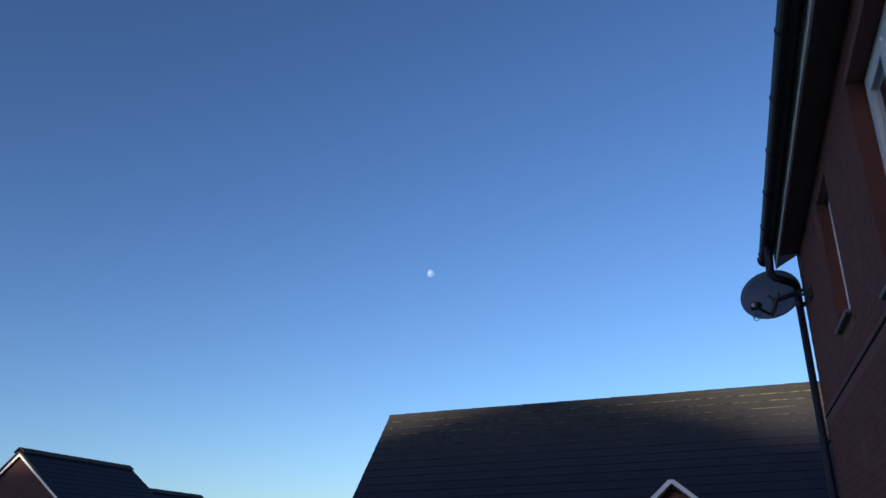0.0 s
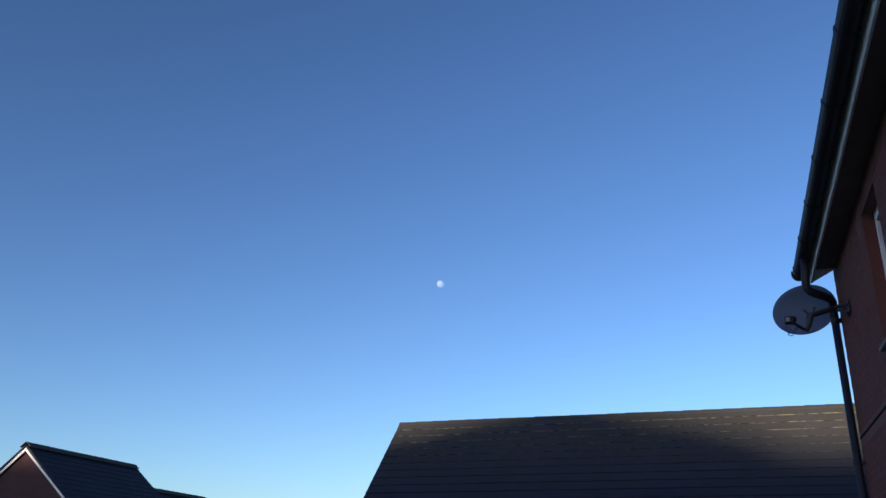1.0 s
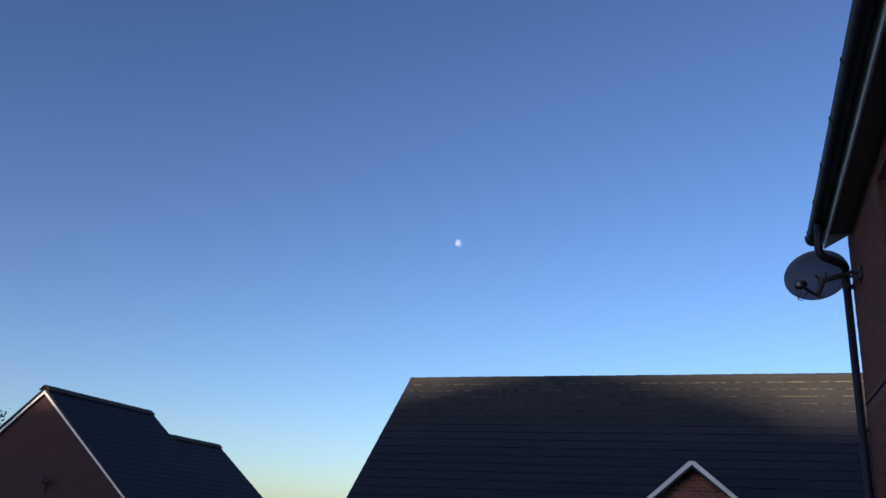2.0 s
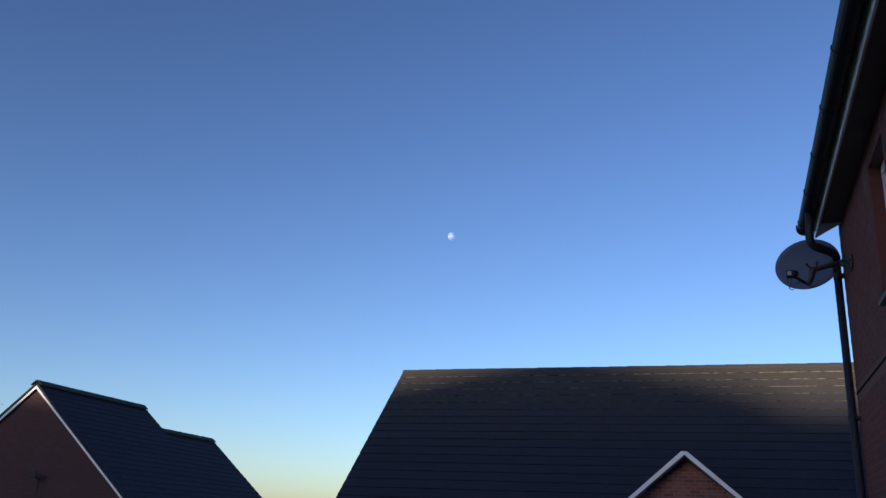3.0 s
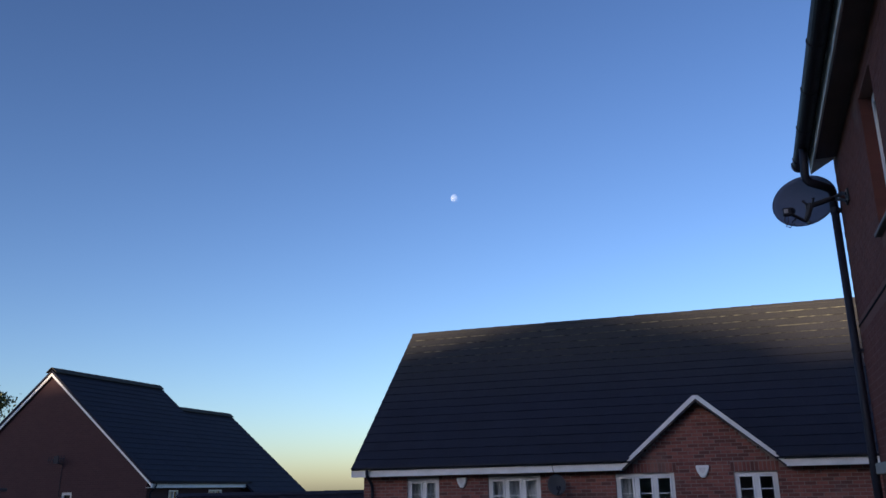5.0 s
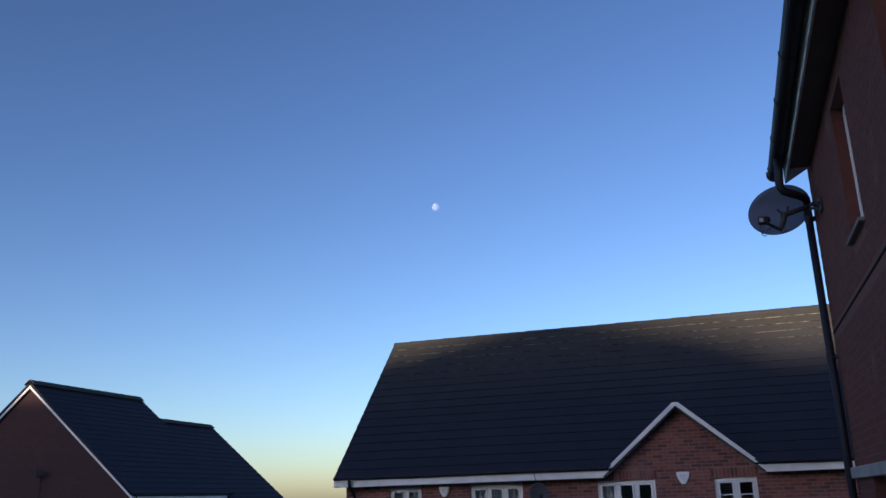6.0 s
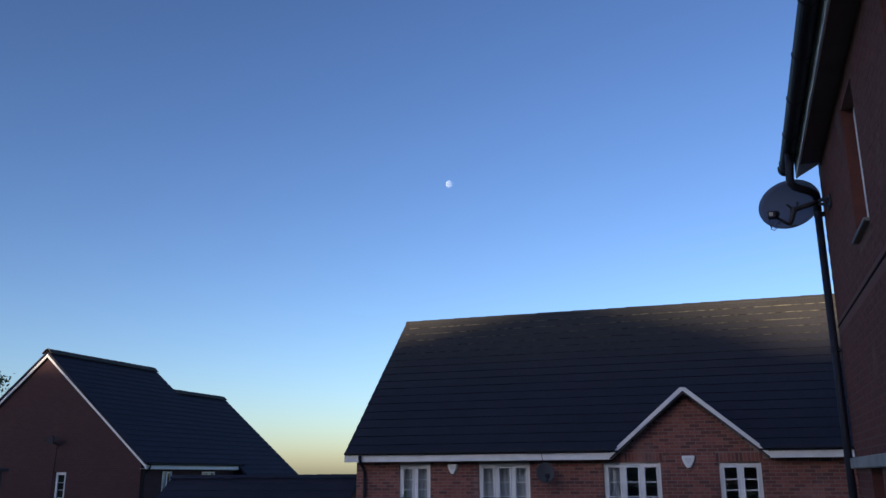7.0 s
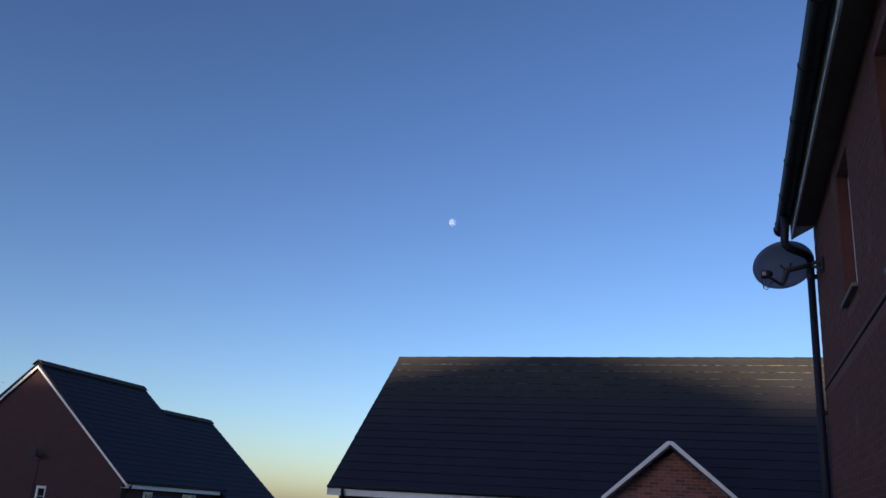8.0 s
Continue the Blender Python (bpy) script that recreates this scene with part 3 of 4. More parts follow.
window(house_a, "y", WX, *NARROW, 1, (), 0.09, (NARROW[0] - 0.01, NARROW[1] + 0.01, 0.045, 0.03, M_SILL))
for k, o in enumerate(LOWER):
    window(house_a, "y", WX, *o, 1 if k == 0 else 2, (), 0.13, (o[0] - 0.05, o[1] + 0.05, 0.05, 0.06, M_SILL))


def satellite_dish(name, centre, axis, w, h, mat, label, mount, lnb_on=True):
    """A shallow oval reflector on an arm, with its feed horn in front."""
    ob = thing(name, mount, label, "satellite dish")
    f = Vector(axis).normalized()
    side = f.cross(Vector((0, 0, 1))).normalized()
    upv = side.cross(f)
    c = Vector(centre)
    bm = bmesh.new()
    rings, sides = 7, 36
    shells = []
    for off in (0.0, -0.006):
        rows = [[bm.verts.new(c + f * off)]]
        for r in range(1, rings + 1):
            q = r / rings
            rows.append([bm.verts.new(c + side * (w / 2 * q * math.cos(k * math.tau / sides)) + upv * (h / 2 * q * math.sin(k * math.tau / sides)) + f * (off + 0.075 * w / 0.6 * q * q)) for k in range(sides)])
        # rolled rim
        rows.append([bm.verts.new(c + side * ((w / 2 + 0.008) * math.cos(k * math.tau / sides)) + upv * ((h / 2 + 0.008) * math.sin(k * math.tau / sides)) + f * (off + 0.075 * w / 0.6 - 0.006)) for k in range(sides)])
        for k in range(sides):
            bm.faces.new((rows[0][0], rows[1][k], rows[1][(k + 1) % sides]))
        for ra, rb in zip(rows[1:], rows[2:]):
            for k in range(sides):
                bm.faces.new((ra[k], rb[k], rb[(k + 1) % sides], ra[(k + 1) % sides]))
        shells.append(rows)
    for k in range(sides):
        bm.faces.new((shells[0][-1][k], shells[1][-1][k], shells[1][-1][(k + 1) % sides], shells[0][-1][(k + 1) % sides]))
    part("reflector", bm, mat, ob, smooth=True)
    low = c - upv * (h / 2 - 0.05) + f * 0.06
    horn = c + f * 0.36 * w / 0.6 - upv * 0.12 * w / 0.6
    if lnb_on:
        arm = tube(bmesh.new(), [c - f * 0.05 - upv * 0.02, low - f * 0.05 - upv * 0.03, low + f * 0.03 - upv * 0.02, horn - upv * 0.05], 0.016, 8)
        part("feed_arm", arm, M_BLACK, ob)
        bm = tube(bmesh.new(), [horn - f * 0.055, horn - f * 0.05, horn - f * 0.01, horn + f * 0.06], [0.034, 0.036, 0.028, 0.028], 14)
        box(bm, horn.x - 0.05, horn.x + 0.04, horn.y - 0.03, horn.y + 0.03, horn.z - 0.045, horn.z + 0.035, 0.008)
        part("feed_horn", bm, M_BLACK, ob, "black feed horn")
        cable = [horn - upv * 0.05, horn - upv * 0.12 + side * 0.012, horn - upv * 0.165 - side * 0.02 - f * 0.02, horn - upv * 0.15 - side * 0.06 - f * 0.05, horn - upv * 0.10 - side * 0.08 - f * 0.10, low - upv * 0.01]
        part("cable", tube(bmesh.new(), cable, 0.0045, 6), M_BLACK, ob)
    return ob, c, f, side, upv


# dish on the corner of this house, looking back over the camera
dish_ob, dc, df, ds, du = satellite_dish("satellite_dish", (0.873, 9.167, 4.503), (-0.42, -0.90, 0.02), 0.642, 0.512, M_DISH, "grey-blue oval satellite dish on a bracket at the wall corner", (WX, 8.80, 4.406), False)
# wall plate with its hollow arm, boom, tilt clamp with two wing bolts, feed arm, feed horn and cable loop
bm = block(WX - 0.020, WX - 0.006, 8.20, 8.36, 4.185, 4.305, 0.004)
tube(bm, [(WX - 0.015, 8.25, 4.265), (1.115, 8.42, 4.325), (1.085, 8.66, 4.372)], 0.019, 8)
tube(bm, [(WX - 0.015, 8.30, 4.205), (1.11, 8.45, 4.275), (1.085, 8.66, 4.345)], 0.016, 8)
bracket = part("wall_bracket", bm, M_BRACKET, dish_ob, "black steel wall bracket")
for y, z in ((8.225, 4.285), (8.335, 4.285), (8.225, 4.205), (8.335, 4.205)):
    part("bolt", block(WX - 0.028, WX - 0.0195, y - 0.009, y + 0.009, z - 0.009, z + 0.009, 0.003), M_GALV, bracket)
part("boom", tube(bmesh.new(), [(1.09, 8.66, 4.362), (1.028, 8.625, 4.345), (0.94, 8.61, 4.318), (0.852, 8.60, 4.292)], 0.025, 10), M_BRACKET, dish_ob)
bm = tube(bmesh.new(), [(0.850, 8.60, 4.318), (0.838, 8.60, 4.27), (0.815, 8.612, 4.20), (0.792, 8.62, 4.150)], [0.020, 0.028, 0.026, 0.022], 8)
box(bm, 0.806, 0.872, 8.585, 8.655, 4.268, 4.316, 0.006)
clamp = part("tilt_clamp", bm, M_BRACKET, dish_ob)
for x0, z0, x1, z1 in ((0.826, 4.305, 0.790, 4.348), (0.866, 4.300, 0.880, 4.362)):
    part("wing_bolt", tube(bmesh.new(), [(x0, 8.59, z0), (x1, 8.582, z1 - 0.012), (x1, 8.58, z1)], [0.010, 0.010, 0.016], 8), M_BRACKET, clamp)
part("feed_arm", tube(bmesh.new(), [(0.800, 8.622, 4.150), (0.770, 8.61, 4.160), (0.70, 8.565, 4.198), (0.655, 8.535, 4.225)], 0.015, 8), M_BRACKET, dish_ob)
bm = block(0.592, 0.676, 8.49, 8.55, 4.196, 4.272, 0.010)
tube(bm, [(0.640, 8.545, 4.245), (0.665, 8.60, 4.262), (0.668, 8.606, 4.264), (0.680, 8.63, 4.272)], [0.026, 0.028, 0.036, 0.037], 14)
horn_a = part("feed_horn", bm, M_BLACK, dish_ob, "black feed horn")
part("end_cap", block(0.603, 0.640, 8.486, 8.4905, 4.216, 4.256, 0.002), M_GALV, horn_a, "grey end cap")
part("support_strut", tube(bmesh.new(), [(0.800, 8.63, 4.165), (0.828, 8.86, 4.215), (0.858, 9.08, 4.270)], 0.018, 8), M_BRACKET, dish_ob)
loop = [(0.640, 8.52, 4.200), (0.632, 8.52, 4.140), (0.608, 8.515, 4.092), (0.640, 8.52, 4.078), (0.680, 8.53, 4.105), (0.700, 8.55, 4.160), (0.705, 8.565, 4.196)]
part("cable", tube(bmesh.new(), loop, 0.0045, 6), M_BRACKET, dish_ob)
loop = [(0.612, 8.52, 4.200), (0.598, 8.52, 4.150), (0.615, 8.515, 4.105), (0.655, 8.52, 4.098), (0.668, 8.535, 4.140), (0.72, 8.57, 4.185)]
part("cable", tube(bmesh.new(), loop, 0.0045, 6), M_BRACKET, dish_ob)

# ---- the row of houses across the slope ----
FY, FASC_LO, FASC_HI = 18.0, 2.055, 2.195
ROW0, ROW1 = -8.13, 9.0
TAN = math.tan(radians(43.5))
EY, EZ = 17.62, 2.215
RY, RIDGE = 21.46, 5.79
DX, DHW, DTOP = -0.875, 1.525, 3.49
row = thing("terraced_house", (0, FY, -2.85), "red brick terraced houses with steep grey tiled roof and white fascia", "house")
W1, W2 = (-7.10, -6.36, 0.93, 2.0), (-5.26, -4.13, 0.93, 2.0)
W3, W4 = (-2.58, -1.43, 0.93, 1.995), (-0.31, 0.48, 0.93, 1.98)
ROWHOLES = [W1, W2, W3, W4, (3.4, 4.5, 0.93, 1.97), (6.0, 6.8, 0.93, 1.97)]
bm = wall_with_openings("x", FY, FY + 0.28, ROW0, ROW1, -2.85, 2.19, ROWHOLES)
prism(bm, [(DX - DHW + 0.10, 2.19), (DX + DHW - 0.10, 2.19), (DX, DTOP - 0.16)], "y", FY, FY + 0.28)
row_wall = part("wall", bm, M_MORTAR, row)
end_gable = [(FY + 0.281, -2.85), (2 * RY - FY, -2.85), (2 * RY - FY, 2.25), (RY, RIDGE - 0.14), (FY + 0.281, 2.5)]
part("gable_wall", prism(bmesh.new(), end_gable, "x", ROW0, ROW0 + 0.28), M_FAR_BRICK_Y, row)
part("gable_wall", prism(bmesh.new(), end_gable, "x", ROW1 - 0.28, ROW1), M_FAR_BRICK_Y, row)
part("back_wall", block(ROW0 + 0.28, ROW1 - 0.28, 2 * RY - FY - 0.28, 2 * RY - FY, -2.85, 2.2), M_FAR_BRICK_X, row)
part("ceiling", block(ROW0 + 0.28, ROW1 - 0.28, FY + 0.28, 2 * RY - FY - 0.28, 2.08, 2.18), M_ROOM, row)
part("partition", block(ROW0 + 0.28, ROW1 - 0.28, FY + 3.2, FY + 3.3, -2.8, 2.08), M_ROOM, row)
for x in (-3.2, 2.4):
    part("party_wall", block(x, x + 0.2, FY + 0.28, FY + 3.2, -2.8, 2.08), M_ROOM, row)
part("upper_floor", block(ROW0 + 0.28, ROW1 - 0.28, FY + 0.28, FY + 3.2, -0.4, -0.2), M_ROOM, row)
RX0, RX1 = -8.27, ROW1 + 0.15
back_roof = part("back_roof", slab([(RX0, 2 * RY - EY, EZ), (RX1, 2 * RY - EY, EZ), (RX1, RY, RIDGE), (RX0, RY, RIDGE)], 0.06), M_TILE, row)
dorm_y = EY + (DTOP - EZ) / TAN + 0.1
bm = slab([(RX0, EY + 0.05, EZ - 0.03 + 0.03 * TAN), (DX - DHW + 0.19, EY + 0.05, EZ - 0.03 + 0.03 * TAN), (DX - DHW + 0.19, RY, RIDGE - 0.01), (RX0, RY, RIDGE - 0.01)], 0.02)
bm2 = slab([(DX + DHW - 0.19, EY + 0.05, EZ - 0.03 + 0.03 * TAN), (RX1, EY + 0.05, EZ - 0.03 + 0.03 * TAN), (RX1, RY, RIDGE - 0.01), (DX + DHW - 0.19, RY, RIDGE - 0.01)], 0.02)
row_roof = part("roof", bm, M_TILE, row, "dark concrete tiles, pale lichen and sunlit tone painted on upper courses")
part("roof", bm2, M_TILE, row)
part("roof", slab([(DX - DHW - 0.03, FY + 0.25, EZ - 0.03 + TAN * (FY + 0.23 - EY)), (DX + DHW + 0.03, FY + 0.25, EZ - 0.03 + TAN * (FY + 0.23 - EY)), (DX + DHW + 0.03, RY, RIDGE - 0.01), (DX - DHW - 0.03, RY, RIDGE - 0.01)], 0.05), M_TILE, row)


def row_courses(v):
    """The runs of a course of the row's roof: cut off where the dormer's bargeboards and slopes stand in it."""
    z = EZ + v * math.sin(math.atan(TAN))
    if z > DTOP - 0.16:
        return [(0, RX1 - RX0)]
    half = (DTOP - z) / 0.94 + (0.075 if v < 0.2 else -0.10)
    return [(0, DX - half - RX0), (DX + half - RX0, RX1 - RX0)]


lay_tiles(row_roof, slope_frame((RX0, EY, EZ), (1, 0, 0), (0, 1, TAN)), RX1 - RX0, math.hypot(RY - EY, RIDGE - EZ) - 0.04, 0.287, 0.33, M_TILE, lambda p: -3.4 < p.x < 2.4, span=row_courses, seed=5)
ridge_tiles(row_roof, (RX0 - 0.01, RY, RIDGE + 0.08), (RX1, RY, RIDGE + 0.08), TAN, 0.11, M_TILE)
# eaves of the row
for a, b in ((RX0 - 0.03, DX - DHW), (DX + DHW, RX1)):
    part("fascia", block(a, b, 17.70, 17.72, FASC_LO, FASC_HI, 0.003), M_FASCIA, row, "white fascia board")
    part("soffit", block(a + 0.002, b, 17.722, FY - 0.002, FASC_LO + 0.004, FASC_LO + 0.016), M_FASCIA, row)
    g = part("gutter", half_pipe((a + (0.03 if a < -5 else 0.06), 17.65, 2.245), (b - 0.06, 17.65, 2.245), 0.045), M_BLACK, row)
part("fascia_end", block(RX0 - 0.028, RX0 - 0.01, 17.722, FY + 0.03, FASC_LO + 0.002, FASC_HI + 0.02), M_FASCIA, row)
for a, b in ((-1, 1), (1, 1)):
    # barge boards and dormer slopes
    ax = DX + a * DHW
    bm = prism(bmesh.new(), [(ax + a * 0.035, FASC_LO), (ax + a * 0.07, FASC_LO + 0.06), (DX + a * 0.055, DTOP - 0.042), (DX, DTOP - 0.042), (DX, DTOP - 0.105)], "y", 17.692, 17.714)
    part("bargeboard", bm, M_FASCIA, row, "white painted bargeboard")
    lead = slab([(ax + a * 0.06, 17.725, FASC_LO + 0.0), (DX, 17.725, DTOP - 0.12), (DX, dorm_y, DTOP - 0.12), (ax + a * 0.06, FY + 0.15, FASC_LO + 0.0)], 0.03)
    slope = part("dormer_roof", lead, M_TILE, row)
    # soffit coloured dark to draw the shadow line below the bargeboard
    part("dormer_shadow_soffit", slab([(ax - a * 0.02, 17.724, FASC_LO + 0.02), (DX, 17.724, DTOP - 0.125), (DX, FY - 0.002, DTOP - 0.125), (ax - a * 0.02, FY - 0.002, FASC_LO + 0.02)], 0.01), M_SOFFIT, row)
    foot = [(1.45, 0.0, 0.027), (1.42, 0.0, 0.027), (1.22, 0.294, 0.016), (1.45, 0.294, 0.016)]
    cut = slab([(DX + a * u, EY + v * math.cos(math.atan(TAN)), EZ + v * math.sin(math.atan(TAN)) + q) for u, v, q in foot], 0.02)
    part("cut_tile", cut, M_TILE, row_roof)
    fl = Vector((ax + a * 0.06, 17.725, FASC_LO + 0.002))
    upd = Vector((-a, 0, (DTOP - 0.075 - FASC_LO) / DHW)).normalized()
    ln = math.hypot(DHW + 0.06, DTOP - 0.12 - FASC_LO)
    if a > 0:
        fm = slope_frame(fl, (0, 1, 0), upd)
    else:
        fm = slope_frame(fl + Vector((0, 1.7, 0)), (0, -1, 0), upd)
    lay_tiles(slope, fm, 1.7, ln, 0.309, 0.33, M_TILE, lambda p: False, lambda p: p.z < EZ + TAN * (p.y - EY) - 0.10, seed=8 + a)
ridge_tiles(row, (DX, 17.80, DTOP - 0.115), (DX, dorm_y, DTOP - 0.115), 0.86, 0.08, n=3)
window(row, "x", FY, *W1, 2, (0.26, 0.5, 0.74), 0.05, (W1[0] - 0.04, W1[1] + 0.04, 0.04, 0.05, M_SILL), (0.05, 0.95))
window(row, "x", FY, *W2, 3, (0.34, 0.67), 0.05, (W2[0] - 0.04, W2[1] + 0.04, 0.04, 0.05, M_SILL), (0.0, 1.0))
window(row, "x", FY, *W3, 3, (0.34, 0.67), 0.05, (W3[0] - 0.04, W3[1] + 0.04, 0.04, 0.05, M_SILL), (0.0, 0.25))
window(row, "x", FY, *W4, 2, (0.26, 0.5, 0.74), 0.05, (W4[0] - 0.04, W4[1] + 0.04, 0.04, 0.05, M_SILL))
for o in ROWHOLES[4:]:
    window(row, "x", FY, *o, 2, (0.34, 0.67), 0.05, (o[0] - 0.04, o[1] + 0.04, 0.04, 0.05, M_SILL))
# downpipe at the end of the row
bm = tube(bmesh.new(), [(-7.9, 17.64, 2.20), (-7.9, 17.64, 2.12), (-7.9, 17.68, 2.05), (-7.9, 17.86, 1.93), (-7.9, 17.93, 1.85), (-7.9, 17.93, 1.7), (-7.9, 17.93, -2.8)], 0.034, 10)
part("downpipe", bm, M_BLACK, row, "black plastic downpipe", smooth=True)


def burglar_alarm(x, z, k):
    """A white shield-shaped bell box."""
    ob = thing("burglar_alarm", (x, FY, z), "white shield-shaped burglar alarm box on brick wall", "alarm box", "alarm boxes on the row")
    o = [(k * u, k * v) for u, v in [(-0.145, 0.11), (-0.125, 0.135), (0.125, 0.135), (0.145, 0.11), (0.12, 0.0), (0.055, -0.115), (0.03, -0.13), (-0.03, -0.13), (-0.055, -0.115), (-0.12, 0.0)]]
    bm = prism(bmesh.new(), [(x + u, z + v) for u, v in o], "y", FY - 0.075, FY - 0.008)
    es = [e for e in bm.edges if all(v.co.y < FY - 0.07 for v in e.verts)]
    bmesh.ops.bevel(bm, geom=es, offset=0.018, segments=2, affect="EDGES")
    part("cover", bm, M_ALARM, ob)
    part("badge", prism(bmesh.new(), [(x + 0.5 * u, z + 0.02 + 0.45 * v) for u, v in o], "y", FY - 0.079, FY - 0.0745), M_CURTAIN, ob, "pale grey raised panel")
    part("lens", block(x - 0.03, x + 0.03, FY - 0.06, FY - 0.02, z - 0.145 * k, z - 0.131 * k, 0.003), M_BLACK, ob)


burglar_alarm(-5.83, 1.895, 0.78)
burglar_alarm(-0.88, 2.0, 0.88)
rd, c2, f2, s2, u2 = satellite_dish("satellite_dish", (-3.72, 17.62, 1.80), (0.42, -0.86, 0.10), 0.36, 0.40, M_DISH_DARK, "dark grey mesh satellite dish on brick wall", (-3.72, FY, 1.80), True)
part("wall_bracket", tube(bmesh.new(), [(-3.70, FY - 0.012, 1.70), (-3.70, 17.80, 1.70), (-3.74, 17.66, 1.78)], 0.017, 8), M_BLACK, rd)
part("cable", tube(bmesh.new(), [(-3.80, 17.69, 2.20), (-3.79, 17.69, 2.12), (-3.77, 17.69, 2.05), (-3.75, 17.75, 2.03), (-3.74, 17.9, 1.98), (-3.72, 17.98, 1.8)], 0.006, 6), M_BLACK, rd)
# soldier course over the dormer windows
for x0, x1, zt in ((W3[0], W3[1], W3[3]), (W4[0], W4[1], W4[3])):
    n = int((x1 - x0 + 0.1) / BRICK_H)
    for k in range(n):
        u = x0 - 0.05 + k * (x1 - x0 + 0.1) / n
        ob = part("brick", block(u + 0.004, u + BRICK_H - 0.005, FY - 0.010 - 0.002 * (k % 3), FY + 0.02, zt + 0.008, zt + 0.185), M_BRICK, row_wall)

# ---- house to the side, its gable towards the camera ----
LX, LY, LZ = -25.0, 26.1, 6.50
LEX, LEZ = -20.0, 1.98
LT = (LZ - 0.05 - LEZ - 0.14) / (LEX + 0.12 - LX)
house_b = thing("house", (LX, LY, -2.85), "red brick house with gable, steep dark tiled roof and white bargeboards", "house")
gx = 4.72
gable = [(LX - gx, -2.85), (LX + gx, -2.85), (LX + gx, 2.25), (LX, LZ - 0.12), (LX - gx, 2.25)]
bm = bmesh.new()
GW = (-24.08, -23.58, 0.95, 1.95)
for q in ([(LX - gx, -2.85), (GW[0], -2.85), (GW[0], 2.25), (LX - gx, 2.25)], [(GW[1], -2.85), (LX + gx, -2.85), (LX + gx, 2.25), (GW[1], 2.25)], [(GW[0], -2.85), (GW[1], -2.85), (GW[1], GW[2]), (GW[0], GW[2])], [(GW[0], GW[3]), (GW[1], GW[3]), (GW[1], 2.25), (GW[0], 2.25)], [(LX - gx, 2.25), (LX + gx, 2.25), (LX, LZ - 0.12)]):
    prism(bm, q, "y", LY, LY + 0.28)
bmesh.ops.remove_doubles(bm, verts=bm.verts[:], dist=0.0005)
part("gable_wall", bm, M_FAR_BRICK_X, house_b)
SIDE = [(27.35, 27.95, 0.95, 1.96), (29.85, 30.80, 0.95, 1.96)]
bm = bmesh.new()
sx = LX + gx
for a, b in ((LY + 0.28, 27.35), (27.95, 29.85), (30.80, 36.5)):
    box(bm, sx - 0.28, sx, a, b, -2.85, 2.2)
for o in SIDE:
    box(bm, sx - 0.28, sx, o[0], o[1], -2.85, o[2])
    box(bm, sx - 0.28, sx, o[0], o[1], o[3], 2.2)
bmesh.ops.remove_doubles(bm, verts=bm.verts[:], dist=0.0005)
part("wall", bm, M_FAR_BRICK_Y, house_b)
for o in SIDE:
    bm = bmesh.new()
    for a, b, c, d in ((o[0], o[0] + 0.06, o[2], o[3]), (o[1] - 0.06, o[1], o[2], o[3]), (o[0] + 0.06, o[1] - 0.06, o[3] - 0.06, o[3]), (o[0] + 0.06, o[1] - 0.06, o[2], o[2] + 0.06), ((o[0] + o[1]) / 2 - 0.03, (o[0] + o[1]) / 2 + 0.03, o[2] + 0.06, o[3] - 0.06)):
        box(bm, sx - 0.10, sx - 0.02, a, b, c, d, 0.004)
    wob = part("window", bm, M_UPVC, house_b)
    part("pane", block(sx - 0.07, sx - 0.062, o[0] + 0.055, o[1] - 0.055, o[2] + 0.055, o[3] - 0.055), M_GLASS, wob).visible_shadow = False
    part("curtain", block(sx - 0.22, sx - 0.21, o[0], o[1], o[2], o[3] - 0.01), M_CURTAIN, wob)
window(house_b, "x", LY, *GW, 1, (0.33, 0.66), 0.05, (GW[0] - 0.03, GW[1] + 0.03, 0.04, 0.05, M_SILL))
part("wall", block(LX - gx, LX - gx + 0.28, LY + 0.28, 36.5, -2.85, 2.2), M_FAR_BRICK_Y, house_b)
part("gable_wall", prism(bmesh.new(), gable, "y", 32.15, 32.4), M_FAR_BRICK_X, house_b)
WXR, WZR = -23.92, 5.49
part("gable_wall", prism(bmesh.new(), [(LX - 2, -2.85), (LX + gx - 0.02, -2.85), (LX + gx - 0.02, 2.2), (WXR, WZR - 0.15), (LX - 2, 3.6)], "y", 36.2, 36.48), M_FAR_BRICK_X, house_b)
part("ceiling", block(LX - gx + 0.28, LX + gx - 0.28, LY + 0.28, 32.1, 2.1, 2.2), M_ROOM, house_b)
EVX = LEX + 0.02
EVZ = LZ - LT * (EVX - LX)
y0, y1, y2 = LY - 0.13, 32.55, 36.66
roof_b = part("roof", slab([(LX, y0, LZ), (LX, y1, LZ), (EVX, y1, EVZ), (EVX, y0, EVZ)], 0.07), M_TILE_FAR, house_b)
part("roof", slab([(LX, y0, LZ), (LX, y1, LZ), (2 * LX - EVX, y1, EVZ), (2 * LX - EVX, y0, EVZ)], 0.07), M_TILE_FAR, house_b)
low_x = EVX + 0.55
low_z = LZ - LT * (low_x - LX) - 0.13
up_wing = Vector((WXR - low_x, 0, WZR - low_z))
wing_r = part("wing_roof", slab([(WXR, 32.15, WZR), (WXR, y2, WZR), (low_x, y2, low_z), (low_x, 32.15, low_z)], 0.07), M_TILE_FAR, house_b)
part("wing_roof", slab([(WXR, y1 - 0.05, WZR), (WXR, y2, WZR), (WXR - 3.4, y2, WZR - 3.4 * LT), (WXR - 3.4, y1 - 0.05, WZR - 3.4 * LT)], 0.07), M_TILE_FAR, house_b)
up = Vector((-1, 0, LT))
